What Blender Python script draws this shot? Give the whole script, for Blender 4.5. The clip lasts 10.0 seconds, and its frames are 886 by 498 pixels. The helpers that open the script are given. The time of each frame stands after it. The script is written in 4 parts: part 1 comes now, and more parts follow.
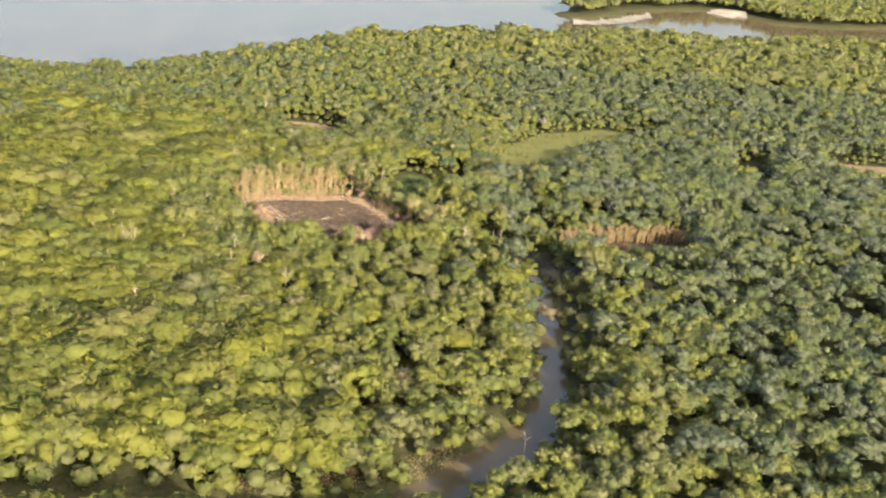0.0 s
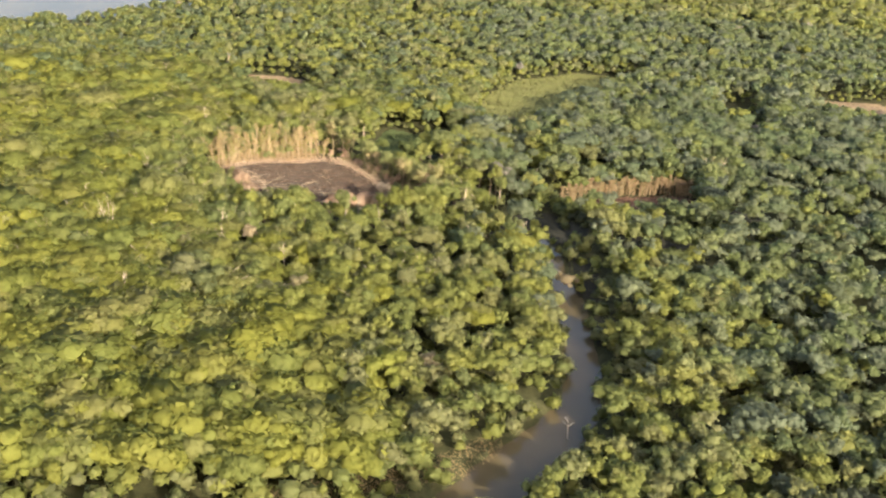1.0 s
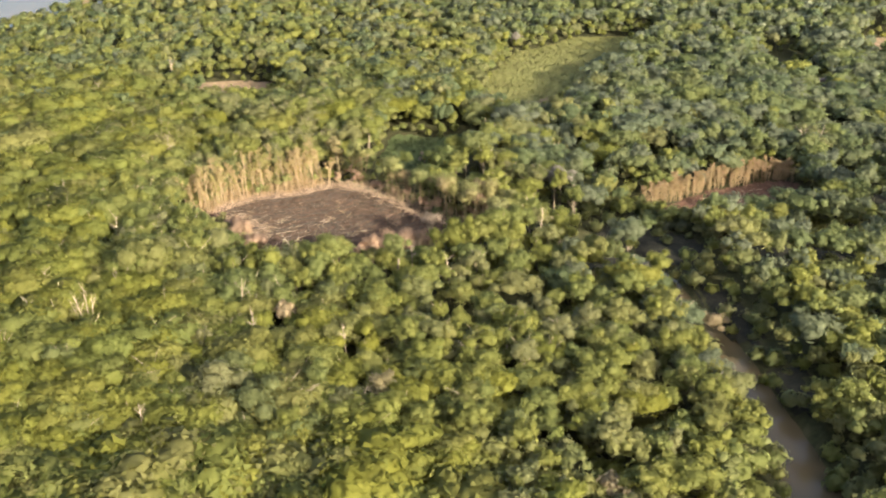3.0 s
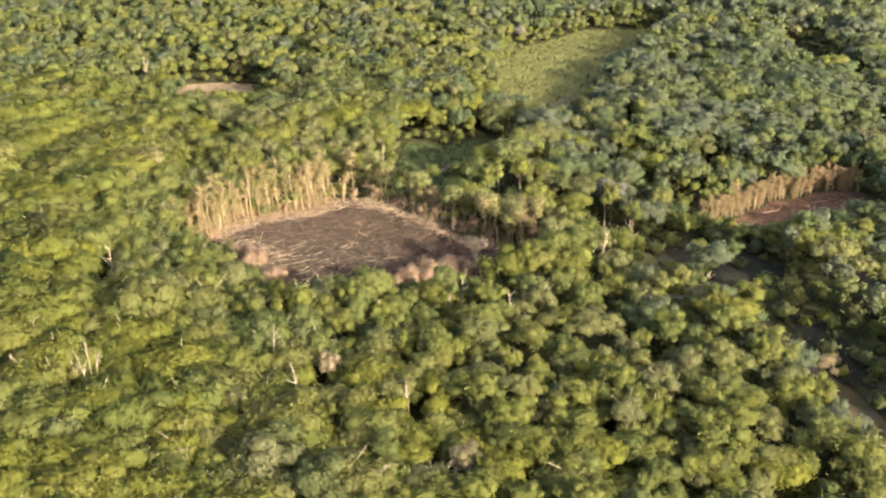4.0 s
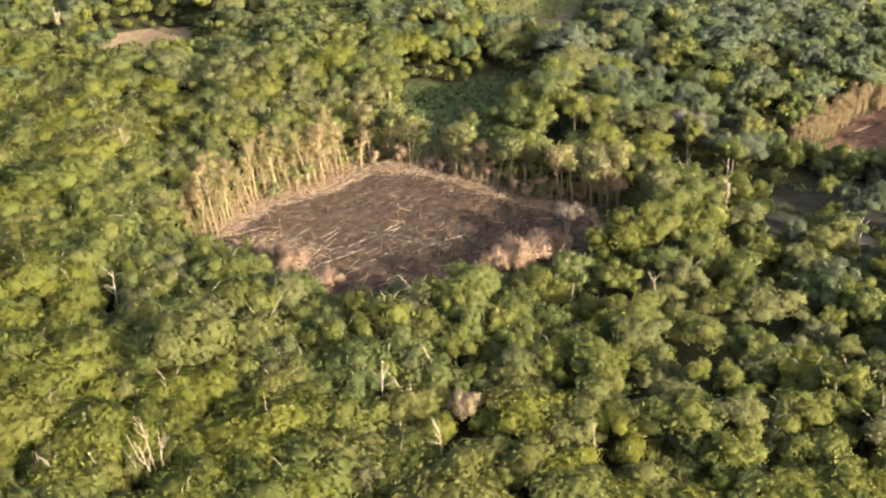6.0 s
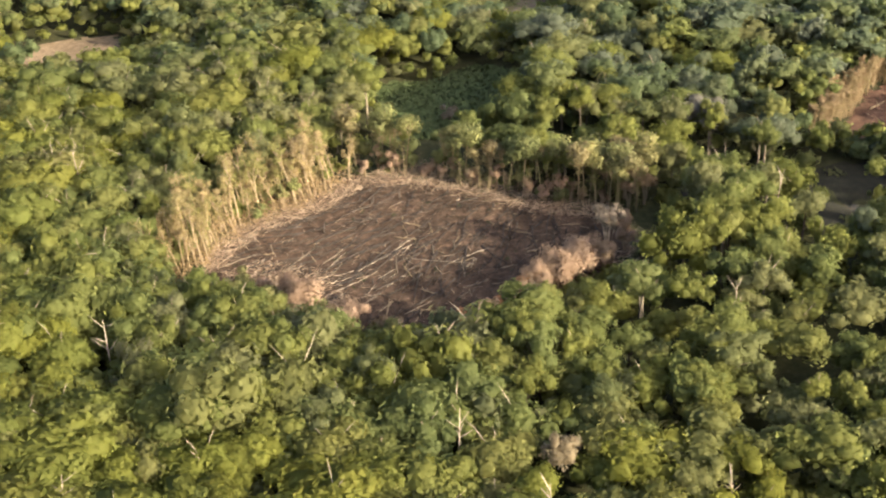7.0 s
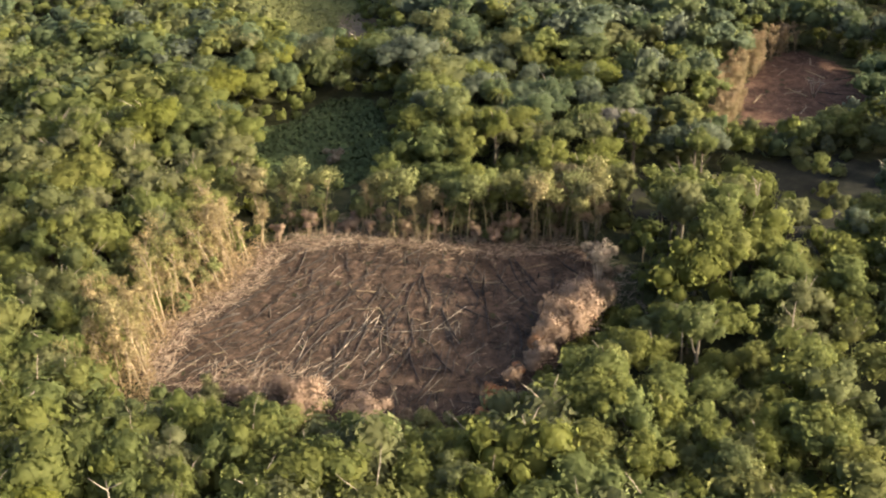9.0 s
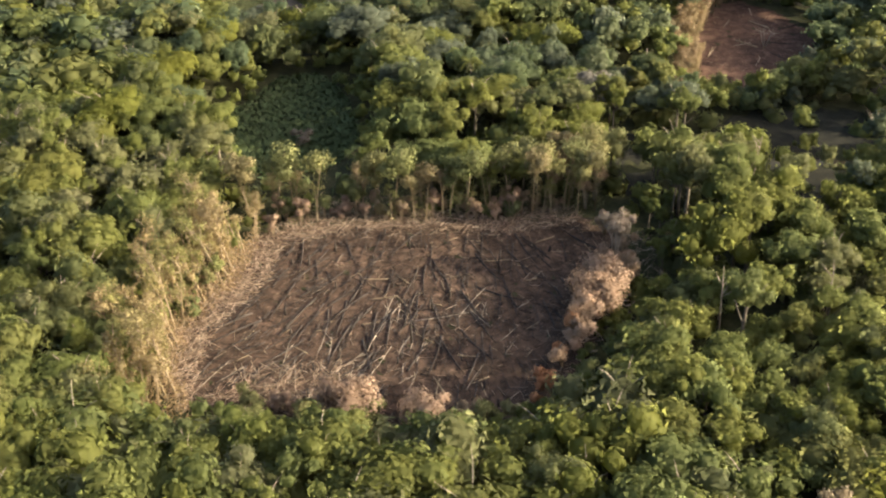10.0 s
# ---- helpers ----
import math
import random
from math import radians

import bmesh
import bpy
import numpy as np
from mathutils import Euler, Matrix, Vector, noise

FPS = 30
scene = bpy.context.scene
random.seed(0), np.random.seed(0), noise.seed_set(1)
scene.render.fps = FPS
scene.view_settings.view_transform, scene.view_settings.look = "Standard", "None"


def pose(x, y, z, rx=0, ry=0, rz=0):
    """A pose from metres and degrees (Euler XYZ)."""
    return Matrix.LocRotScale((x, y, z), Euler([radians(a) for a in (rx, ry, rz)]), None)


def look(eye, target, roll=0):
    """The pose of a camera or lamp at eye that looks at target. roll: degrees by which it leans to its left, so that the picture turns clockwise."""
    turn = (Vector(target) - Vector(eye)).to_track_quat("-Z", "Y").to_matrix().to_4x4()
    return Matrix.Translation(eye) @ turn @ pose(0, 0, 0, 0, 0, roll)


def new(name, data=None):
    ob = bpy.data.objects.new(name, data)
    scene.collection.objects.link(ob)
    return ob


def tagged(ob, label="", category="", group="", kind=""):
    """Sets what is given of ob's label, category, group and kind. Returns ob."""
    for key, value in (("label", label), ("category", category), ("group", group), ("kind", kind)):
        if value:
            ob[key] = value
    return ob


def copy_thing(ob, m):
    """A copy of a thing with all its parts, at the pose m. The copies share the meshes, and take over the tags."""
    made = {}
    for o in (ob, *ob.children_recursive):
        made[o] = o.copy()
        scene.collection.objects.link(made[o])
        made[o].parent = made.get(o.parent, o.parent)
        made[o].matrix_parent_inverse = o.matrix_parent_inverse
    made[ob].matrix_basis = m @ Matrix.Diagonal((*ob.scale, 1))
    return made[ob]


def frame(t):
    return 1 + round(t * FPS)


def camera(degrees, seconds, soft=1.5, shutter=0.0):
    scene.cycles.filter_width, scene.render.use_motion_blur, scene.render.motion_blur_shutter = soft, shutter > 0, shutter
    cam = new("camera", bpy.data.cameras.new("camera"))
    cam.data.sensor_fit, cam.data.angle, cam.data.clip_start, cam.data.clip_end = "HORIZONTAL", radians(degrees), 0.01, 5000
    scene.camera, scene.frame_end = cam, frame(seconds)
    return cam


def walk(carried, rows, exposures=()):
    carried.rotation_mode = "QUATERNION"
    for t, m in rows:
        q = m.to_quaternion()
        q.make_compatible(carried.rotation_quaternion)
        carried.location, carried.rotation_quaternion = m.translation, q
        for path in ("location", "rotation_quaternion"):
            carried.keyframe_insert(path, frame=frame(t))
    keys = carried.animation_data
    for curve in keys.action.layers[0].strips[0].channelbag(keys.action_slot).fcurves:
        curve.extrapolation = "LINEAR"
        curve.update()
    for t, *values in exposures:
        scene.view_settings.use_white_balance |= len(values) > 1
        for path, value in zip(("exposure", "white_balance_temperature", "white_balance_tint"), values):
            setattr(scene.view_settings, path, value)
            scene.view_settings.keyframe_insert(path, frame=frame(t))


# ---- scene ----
cam = camera(39.46, 10.0, soft=2.2)
# seconds, eye in metres, then yaw, pitch and roll in degrees
ROWS = [
    (0.0, 42.20, -303.03, 107.15, 2.12, -20.36, 5.47),
    (0.2, 38.57, -299.56, 107.08, 1.04, -21.28, 5.63),
    (0.4, 34.97, -296.04, 106.95, 0.04, -22.09, 5.69),
    (0.6, 31.41, -292.44, 106.71, -0.75, -22.65, 5.54),
    (0.8, 27.88, -288.56, 106.30, -1.35, -22.95, 5.19),
    (1.0, 24.29, -283.99, 105.60, -1.84, -23.10, 4.80),
    (1.2, 20.54, -278.22, 104.46, -2.32, -23.22, 4.52),
    (1.4, 16.94, -271.68, 103.16, -2.76, -23.36, 4.17),
    (1.6, 13.79, -264.75, 101.93, -3.14, -23.59, 3.56),
    (1.8, 11.07, -257.65, 100.81, -3.44, -23.89, 2.70),
    (2.0, 8.49, -250.50, 99.64, -3.69, -24.16, 1.78),
    (2.2, 5.78, -243.45, 98.25, -3.88, -24.28, 1.01),
    (2.4, 2.83, -236.50, 96.84, -4.51, -24.39, 0.51),
    (2.6, -0.28, -229.63, 95.40, -5.42, -24.50, 0.24),
    (2.8, -3.50, -222.80, 93.95, -6.50, -24.61, 0.15),
    (3.0, -6.78, -216.00, 92.47, -7.66, -24.71, 0.19),
    (3.2, -10.06, -209.18, 90.97, -8.79, -24.81, 0.32),
    (3.4, -13.13, -202.58, 89.51, -9.72, -24.90, 0.50),
    (3.6, -15.95, -196.30, 88.15, -10.42, -24.98, 0.63),
    (3.8, -18.63, -190.27, 86.92, -10.92, -25.05, 0.69),
    (4.0, -21.13, -184.37, 85.74, -11.39, -25.12, 0.76),
    (4.2, -23.37, -178.39, 84.52, -11.84, -25.20, 0.93),
    (4.4, -25.47, -172.60, 83.35, -12.36, -25.29, 1.09),
    (4.6, -27.72, -167.47, 82.37, -13.24, -25.42, 1.09),
    (4.8, -30.08, -163.01, 81.58, -14.50, -25.55, 0.93),
    (5.0, -32.42, -158.78, 80.86, -15.76, -25.93, 0.66),
    (5.2, -34.72, -154.68, 80.22, -16.91, -26.83, 0.27),
    (5.4, -36.96, -150.67, 79.60, -17.97, -27.94, -0.21),
    (5.6, -39.04, -146.41, 78.88, -18.81, -28.72, -0.63),
    (5.8, -40.95, -141.92, 78.09, -19.41, -29.25, -1.03),
    (6.0, -42.80, -137.44, 77.15, -19.99, -29.50, -1.41),
    (6.2, -44.61, -133.08, 76.03, -20.64, -29.43, -1.81),
    (6.4, -46.50, -128.47, 74.58, -22.04, -29.43, -1.89),
    (6.6, -48.44, -123.76, 72.97, -23.75, -29.47, -1.86),
    (6.8, -50.40, -119.06, 71.37, -25.31, -29.50, -1.89),
    (7.0, -52.34, -114.40, 69.81, -26.86, -29.53, -1.93),
    (7.2, -54.25, -109.78, 68.29, -28.34, -29.59, -2.01),
    (7.4, -55.72, -105.63, 67.27, -30.15, -29.57, -1.88),
    (7.6, -57.05, -101.89, 66.73, -32.24, -29.54, -1.70),
    (7.8, -58.64, -98.48, 66.61, -34.50, -29.56, -1.63),
    (8.0, -60.25, -95.20, 66.60, -36.66, -29.60, -1.60),
    (8.2, -61.72, -91.95, 66.56, -38.53, -29.64, -1.57),
    (8.4, -63.23, -88.79, 66.58, -40.26, -29.69, -1.54),
    (8.6, -65.10, -85.78, 66.70, -42.01, -29.67, -1.37),
    (8.8, -67.40, -82.98, 66.97, -43.77, -29.57, -1.08),
    (9.0, -69.35, -79.98, 67.11, -45.43, -29.58, -0.80),
    (9.2, -70.27, -76.48, 66.84, -46.85, -29.78, -0.59),
    (9.4, -70.90, -72.80, 66.49, -48.22, -30.10, -0.44),
    (9.6, -72.35, -69.46, 66.57, -49.93, -30.56, -0.38),
    (9.8, -74.55, -66.42, 67.07, -51.96, -31.17, -0.44),
    (10.0, -76.85, -63.42, 67.62, -54.03, -31.80, -0.51),
]
EXPOSURES = [(0.0, 2.33), (4.5, 2.34), (10.0, 1.98)]
walk(cam, [(t, pose(x, y, z, 90 + pitch, 0, yaw) @ pose(0, 0, 0, 0, 0, roll)) for t, x, y, z, yaw, pitch, roll in ROWS], EXPOSURES)

# ---- world and sun ----
SUN_AZ, SUN_EL = math.atan2(0.50, -0.87), radians(20.5)      # azimuth from +y towards +x
world = bpy.data.worlds.new("world")
scene.world = world
world.use_nodes = True
wn = world.node_tree.nodes
sky = wn.new("ShaderNodeTexSky")
sky.sky_type, sky.sun_disc, sky.sun_elevation, sky.sun_rotation = "NISHITA", False, SUN_EL, SUN_AZ
sky.air_density, sky.dust_density, sky.ozone_density = 1.0, 8.5, 1.5
world.node_tree.links.new(sky.outputs[0], wn["Background"].inputs[0])
wn["Background"].inputs[1].default_value = 0.14
sun = new("sun", bpy.data.lights.new("sun", "SUN"))
sun.data.energy, sun.data.angle, sun.data.color = 4.1, radians(1.5), (1.0, 0.885, 0.67)
sun_dir = Vector((math.sin(SUN_AZ) * math.cos(SUN_EL), math.cos(SUN_AZ) * math.cos(SUN_EL), math.sin(SUN_EL)))
sun.matrix_world = look(sun_dir * 900, (0, 0, 0))


# ---- materials ----
class Mat:
    """A node material with shorter calls for its nodes."""

    def __init__(self, name):
        self.m = bpy.data.materials.new(name)
        self.m.use_nodes = True
        self.t = self.m.node_tree
        self.p = self.t.nodes["Principled BSDF"]
        self.out = self.t.nodes["Material Output"]

    def put(self, value, socket):
        if isinstance(value, bpy.types.NodeSocket):
            self.t.links.new(value, socket)
        else:
            socket.default_value = value

    def position(self):
        return self.t.nodes.new("ShaderNodeNewGeometry").outputs["Position"]

    def local(self):
        return self.t.nodes.new("ShaderNodeTexCoord").outputs["Object"]

    def noise(self, scale, detail=4.0, rough=0.55, where=None):
        n = self.t.nodes.new("ShaderNodeTexNoise")
        n.inputs["Scale"].default_value, n.inputs["Detail"].default_value, n.inputs["Roughness"].default_value = scale, detail, rough
        self.put(where or self.position(), n.inputs["Vector"])
        return n.outputs["Fac"]

    def island(self):
        return self.t.nodes.new("ShaderNodeNewGeometry").outputs["Random Per Island"]

    def thing_random(self):
        return self.t.nodes.new("ShaderNodeObjectInfo").outputs["Random"]

    def attribute(self, name):
        n = self.t.nodes.new("ShaderNodeAttribute")
        n.attribute_name = name
        return n.outputs["Fac"]

    def math(self, op, a, b=0.0):
        n = self.t.nodes.new("ShaderNodeMath")
        n.operation = op
        self.put(a, n.inputs[0]), self.put(b, n.inputs[1])
        return n.outputs[0]

    def spread(self, a, low, high, to_low=0.0, to_high=1.0):
        n = self.t.nodes.new("ShaderNodeMapRange")
        for i, v in enumerate((a, low, high, to_low, to_high)):
            self.put(v, n.inputs[i])
        return n.outputs[0]

    def ramp(self, fac, stops):
        n = self.t.nodes.new("ShaderNodeValToRGB")
        el = n.color_ramp.elements
        while len(el) < len(stops):
            el.new(0.5)
        for e, (at, colour) in zip(el, stops):
            e.position, e.color = at, (*colour, 1)
        self.put(fac, n.inputs[0])
        return n.outputs[0]

    def mix(self, fac, a, b, how="MIX"):
        n = self.t.nodes.new("ShaderNodeMix")
        n.data_type, n.blend_type = "RGBA", how
        self.put(fac, n.inputs[0])
        self.put(a if isinstance(a, bpy.types.NodeSocket) else (*a, 1), n.inputs[6])
        self.put(b if isinstance(b, bpy.types.NodeSocket) else (*b, 1), n.inputs[7])
        return n.outputs[2]

    def scale(self, colour, k):
        n = self.t.nodes.new("ShaderNodeVectorMath")
        n.operation = "SCALE"
        self.put(colour, n.inputs[0]), self.put(k, n.inputs[3])
        return n.outputs[0]

    def bump(self, height, strength, distance):
        n = self.t.nodes.new("ShaderNodeBump")
        n.inputs["Strength"].default_value, n.inputs["Distance"].default_value = strength, distance
        self.put(height, n.inputs["Height"])
        self.put(n.outputs[0], self.p.inputs["Normal"])

    def done(self, colour, rough=0.8, spec=0.25, sheer=0.0):
        self.put(colour, self.p.inputs["Base Color"])
        self.put(rough, self.p.inputs["Roughness"])
        self.p.inputs["Specular IOR Level"].default_value = spec
        if sheer:
            tr, mx = self.t.nodes.new("ShaderNodeBsdfTranslucent"), self.t.nodes.new("ShaderNodeMixShader")
            self.put(self.scale(colour, 1.85), tr.inputs[0])
            mx.inputs[0].default_value = sheer
            self.put(self.p.outputs[0], mx.inputs[1]), self.put(tr.outputs[0], mx.inputs[2])
            self.put(mx.outputs[0], self.out.inputs[0])
        return self.m


def leaf_material(name, stops, each=False, sheer=0.58, rough=0.62, patchy=0.22, tint=(1, 1, 1)):
    """Leaves whose tone is drawn tree by tree."""
    m = Mat(name)
    stops = [(at, tuple(a * b for a, b in zip(c, tint))) for at, c in stops]
    colour = m.ramp(m.thing_random() if each else m.attribute("tone"), stops)
    patch = m.spread(m.noise(0.03, 2.0), 0.35, 0.65)
    if patchy:
        colour = m.mix(m.math("MULTIPLY", patch, patchy), colour, tuple(a * b for a, b in zip((0.126, 0.130, 0.037), tint)))
    grain = m.spread(m.noise(2.2, 3.0), 0.3, 0.7, 0.93, 1.07)
    colour = m.scale(colour, m.math("MULTIPLY", m.spread(m.island(), 0, 1, 0.93, 1.07), grain))
    m.bump(m.noise(6.0, 4.0, 0.7), 0.2, 0.10)
    return m.done(colour, rough, 0.06, sheer)


TONES = [(0.00, (0.096, 0.112, 0.038)), (0.14, (0.121, 0.127, 0.034)), (0.28, (0.088, 0.104, 0.042)), (0.42, (0.118, 0.119, 0.062)), (0.54, (0.123, 0.128, 0.035)), (0.64, (0.096, 0.111, 0.043)),
         (0.76, (0.119, 0.125, 0.038)), (0.88, (0.123, 0.129, 0.038)), (0.97, (0.124, 0.121, 0.066)), (1.00, (0.190, 0.155, 0.105))]
GREEN, GREEN_ONE = leaf_material("forest leaves", TONES), leaf_material("leaves of single trees", TONES[:-1], True)
# distance haze put into the leaf colour, bluer and dimmer than GREEN
HAZE_BLUE = leaf_material("river woods leaves with haze blue in the colour", TONES, tint=(0.78, 0.86, 1.22))
# warm cast of the light put into the leaf colour, with less blue
WARM_CAST = leaf_material("closed canopy leaves with a warm light cast in the colour", TONES, tint=(1.02, 1.0, 0.78))
DRY = leaf_material("scorched dry leaves", [
    (0.0, (0.200, 0.154, 0.075)), (0.3, (0.226, 0.176, 0.094)), (0.55, (0.184, 0.165, 0.068)), (0.8, (0.156, 0.153, 0.056)), (1.0, (0.214, 0.160, 0.090))], True, 0.3, 0.8, 0)
CANE = leaf_material("pinkish dry cane leaves", [(0.0, (0.210, 0.150, 0.088)), (0.5, (0.228, 0.168, 0.102)), (1.0, (0.188, 0.146, 0.076))], True, 0.3, 0.85, 0)
DRY_BRUSH = leaf_material("dry undergrowth", [(0.0, (0.19, 0.135, 0.075)), (1.0, (0.225, 0.165, 0.098))], False, 0.3, 0.8, 0)
HALF = leaf_material("half scorched leaves", [
    (0.0, (0.130, 0.136, 0.052)), (0.35, (0.168, 0.152, 0.068)), (0.65, (0.112, 0.126, 0.050)), (1.0, (0.185, 0.148, 0.080))], True, 0.25, 0.8, 0)
RUST = leaf_material("pinkish dead leaves", [(0.0, (0.235, 0.162, 0.112)), (0.5, (0.26, 0.182, 0.130)), (1.0, (0.22, 0.162, 0.102))], True, 0.25, 0.85, 0)
ASHEN = leaf_material("ashen dead leaves", [(0.0, (0.18, 0.145, 0.11)), (1.0, (0.21, 0.17, 0.13))], True, 0.25, 0.85, 0)
ORANGE = leaf_material("rusty dead leaves", [(0.0, (0.30, 0.145, 0.075)), (1.0, (0.34, 0.19, 0.10))], True, 0.25, 0.85, 0)
GRASS_BLADE = leaf_material("meadow blades", [(0.0, (0.118, 0.120, 0.046)), (1.0, (0.138, 0.134, 0.052))], False, 0.2, 0.8, 0)
MARSH_BLADE = leaf_material("marsh blades", [(0.0, (0.070, 0.090, 0.038)), (1.0, (0.092, 0.104, 0.044))], False, 0.2, 0.8, 0)


def bark_material(name, dark, light, rough=0.85):
    m = Mat(name)
    g = m.noise(7.0, 5.0, 0.65, m.local())
    colour = m.ramp(m.spread(g, 0.3, 0.7), [(0, dark), (1, light)])
    colour = m.scale(colour, m.spread(m.thing_random(), 0, 1, 0.75, 1.2))
    m.bump(g, 0.5, 0.02)
    return m.done(colour, rough, 0.2)


BARK = bark_material("living bark", (0.07, 0.055, 0.04), (0.17, 0.14, 0.10))
PALE = bark_material("bleached bark", (0.18, 0.14, 0.10), (0.36, 0.30, 0.235))
TAN = bark_material("dry tan bark", (0.17, 0.124, 0.076), (0.33, 0.256, 0.163))
CHAR = bark_material("charred wood", (0.012, 0.010, 0.009), (0.065, 0.050, 0.040))

mw = Mat("river water")
mw.bump(mw.noise(0.9, 3.0, 0.5), 0.06, 0.1)
WATER = mw.done(mw.mix(mw.spread(mw.noise(0.05, 2.0), 0.35, 0.65), (0.054, 0.043, 0.025), (0.074, 0.057, 0.032)), 0.10, 0.12)

# ---- the plan, in metres: origin in the middle of the large burnt clearing ----
CLEARING = [(-22.2, 4.0), (-19.6, 8.4), (-14.2, 12.0), (-5.8, 13.8), (2, 17.4), (8, 14.4), (12.4, 8), (16.4, 3.2), (20, -2.4), (24.8, -6), (24, -12), (20.4, -16.4),
            (14, -18), (8, -19.4), (0, -21.4), (-6, -21.6), (-13, -18), (-17, -10.5), (-20, -3.4)]
SECOND = [(61.5, -4.4), (68.4, -1.2), (76.8, 4), (90.4, 6.8), (94.6, 5.6), (93.6, -2), (88.5, -8.5), (80.5, -12.4), (70, -12), (64, -8)]
FIELD = [(42, 57), (51, 55), (60, 66), (71, 79), (83, 95), (100, 120), (78, 121), (56, 106), (45.5, 84)]
GLADE = [(12.6, 26), (13.6, 31.4), (15.6, 36.5), (17.2, 43), (20.5, 44), (25.2, 41.4), (30, 42.4), (34.4, 43.4), (37.6, 40), (34.6, 34), (29.6, 27.6), (25, 23.5), (19, 22)]
FAR_BARE = [(-28, 90), (-11, 89), (-10, 72), (-26, 73)]
FAR_STRIP = [(155.2, 110.4), (176, 110.4), (192, 102), (172, 88), (153, 88)]
DARK_GAP = [(118.4, 76), (122, 98), (129.2, 96.8), (124.8, 62)]
LAND = [(-360, -600), (680, -600), (760, 440), (241, 360), (218, 347), (186, 333), (154, 312), (134, 311), (115, 314), (97, 304), (82, 296), (66, 290), (41, 275), (16, 263), (-8, 243), (-30, 222), (-57, 180), (-84, 155), (-111, 138), (-136, 122), (-280, 60)]
LAND_FAR = [(66, 362), (74, 352), (102, 386), (117, 410), (155, 434), (175, 430), (200, 404), (260, 432), (760, 530), (760, 960), (160, 1040), (80, 600), (84, 440), (74, 390)]
PANS = [[(-105, 146), (-97, 148), (-90, 153), (-91, 158), (-99, 158), (-106, 152)], [(-134, 130), (-128, 131), (-127, 135), (-134, 135)], [(-96, 135), (-91, 136), (-91, 138.5), (-96, 138)]]      # pale sand in low scrub
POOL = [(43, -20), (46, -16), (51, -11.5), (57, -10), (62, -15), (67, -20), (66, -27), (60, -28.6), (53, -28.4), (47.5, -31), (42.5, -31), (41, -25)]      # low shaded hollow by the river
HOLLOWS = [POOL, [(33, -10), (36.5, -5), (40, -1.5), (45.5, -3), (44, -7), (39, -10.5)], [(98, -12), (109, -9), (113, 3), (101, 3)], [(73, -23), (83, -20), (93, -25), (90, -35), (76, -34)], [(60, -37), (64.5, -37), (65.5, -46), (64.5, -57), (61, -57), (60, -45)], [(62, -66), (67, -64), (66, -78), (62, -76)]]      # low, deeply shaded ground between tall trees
BARE_END = [(48.2, 57), (49.6, 53.4), (55.6, 54.4), (61, 62), (60, 69), (54, 64.4), (50, 63.4)]
SCORCHED_POCKET = [(24, -1), (29.5, -1.5), (32, -6.5), (28, -10), (25.5, -8)]      # dead trees behind the clearing's far corner
OPEN_END = [(40, 53), (46, 44.5), (56, 48), (62, 61), (48, 65)]      # low growth before the meadow
OPEN_WAY = [(1, 21.5), (8.5, 15.5), (13, 9), (17, 5.5), (21.5, 10), (22.5, 22.5), (20, 30), (12, 29.5)]      # low growth between clearing and glade
RIVER = [(35.8, -3.8, 0.3), (42, -11, 0.8), (51, -17.0, 1.4), (56, -28, 2.2), (57.4, -46, 2.8), (58.2, -64, 3.6), (58.0, -82, 3.8), (57, -97.2, 4.3), (50.6, -110.4, 5.6),
         (42.4, -122.4, 6.6), (32.8, -134.4, 5.6), (16, -140.8, 5.6), (-12, -142.4, 5.2), (-48, -152, 5.2)]


def inside(px, py, poly):
    hit = np.zeros(px.shape, bool)
    for (x0, y0), (x1, y1) in zip(poly, poly[1:] + poly[:1]):
        if y0 != y1:
            hit ^= ((y0 > py) != (y1 > py)) & (px < (x1 - x0) * (py - y0) / (y1 - y0) + x0)
    return hit


def edge_distance(px, py, poly):
    """Metres to the outline of poly, minus inside it."""
    best = np.full(px.shape, 1e9)
    for (x0, y0), (x1, y1) in zip(poly, poly[1:] + poly[:1]):
        dx, dy = x1 - x0, y1 - y0
        s = np.clip(((px - x0) * dx + (py - y0) * dy) / (dx * dx + dy * dy), 0, 1)
        best = np.minimum(best, np.hypot(px - x0 - s * dx, py - y0 - s * dy))
    return np.where(inside(px, py, poly), -best, best)


def river_distance(px, py):
    """Metres from the river's edge, minus in it."""
    best = np.full(px.shape, 1e9)
    for (x0, y0, w0), (x1, y1, w1) in zip(RIVER, RIVER[1:]):
        dx, dy = x1 - x0, y1 - y0
        s = np.clip(((px - x0) * dx + (py - y0) * dy) / (dx * dx + dy * dy), 0, 1)
        best = np.minimum(best, np.hypot(px - x0 - s * dx, py - y0 - s * dy) - (w0 + s * (w1 - w0)))
    return best


def wave(px, py, size, seed):
    """A smooth wandering value between about -1 and 1."""
    r = np.random.RandomState(seed)
    out = 0
    for k in range(5):
        a, b, c = r.uniform(0, 6.28, 3)
        f = 6.28 / size * r.uniform(0.6, 1.6)
        out = out + np.sin(px * f * math.cos(a) + py * f * math.sin(a) + b)
    return out / 3


def smooth(v, low, high):
    s = np.clip((v - low) / (high - low), 0, 1)
    return s * s * (3 - 2 * s)


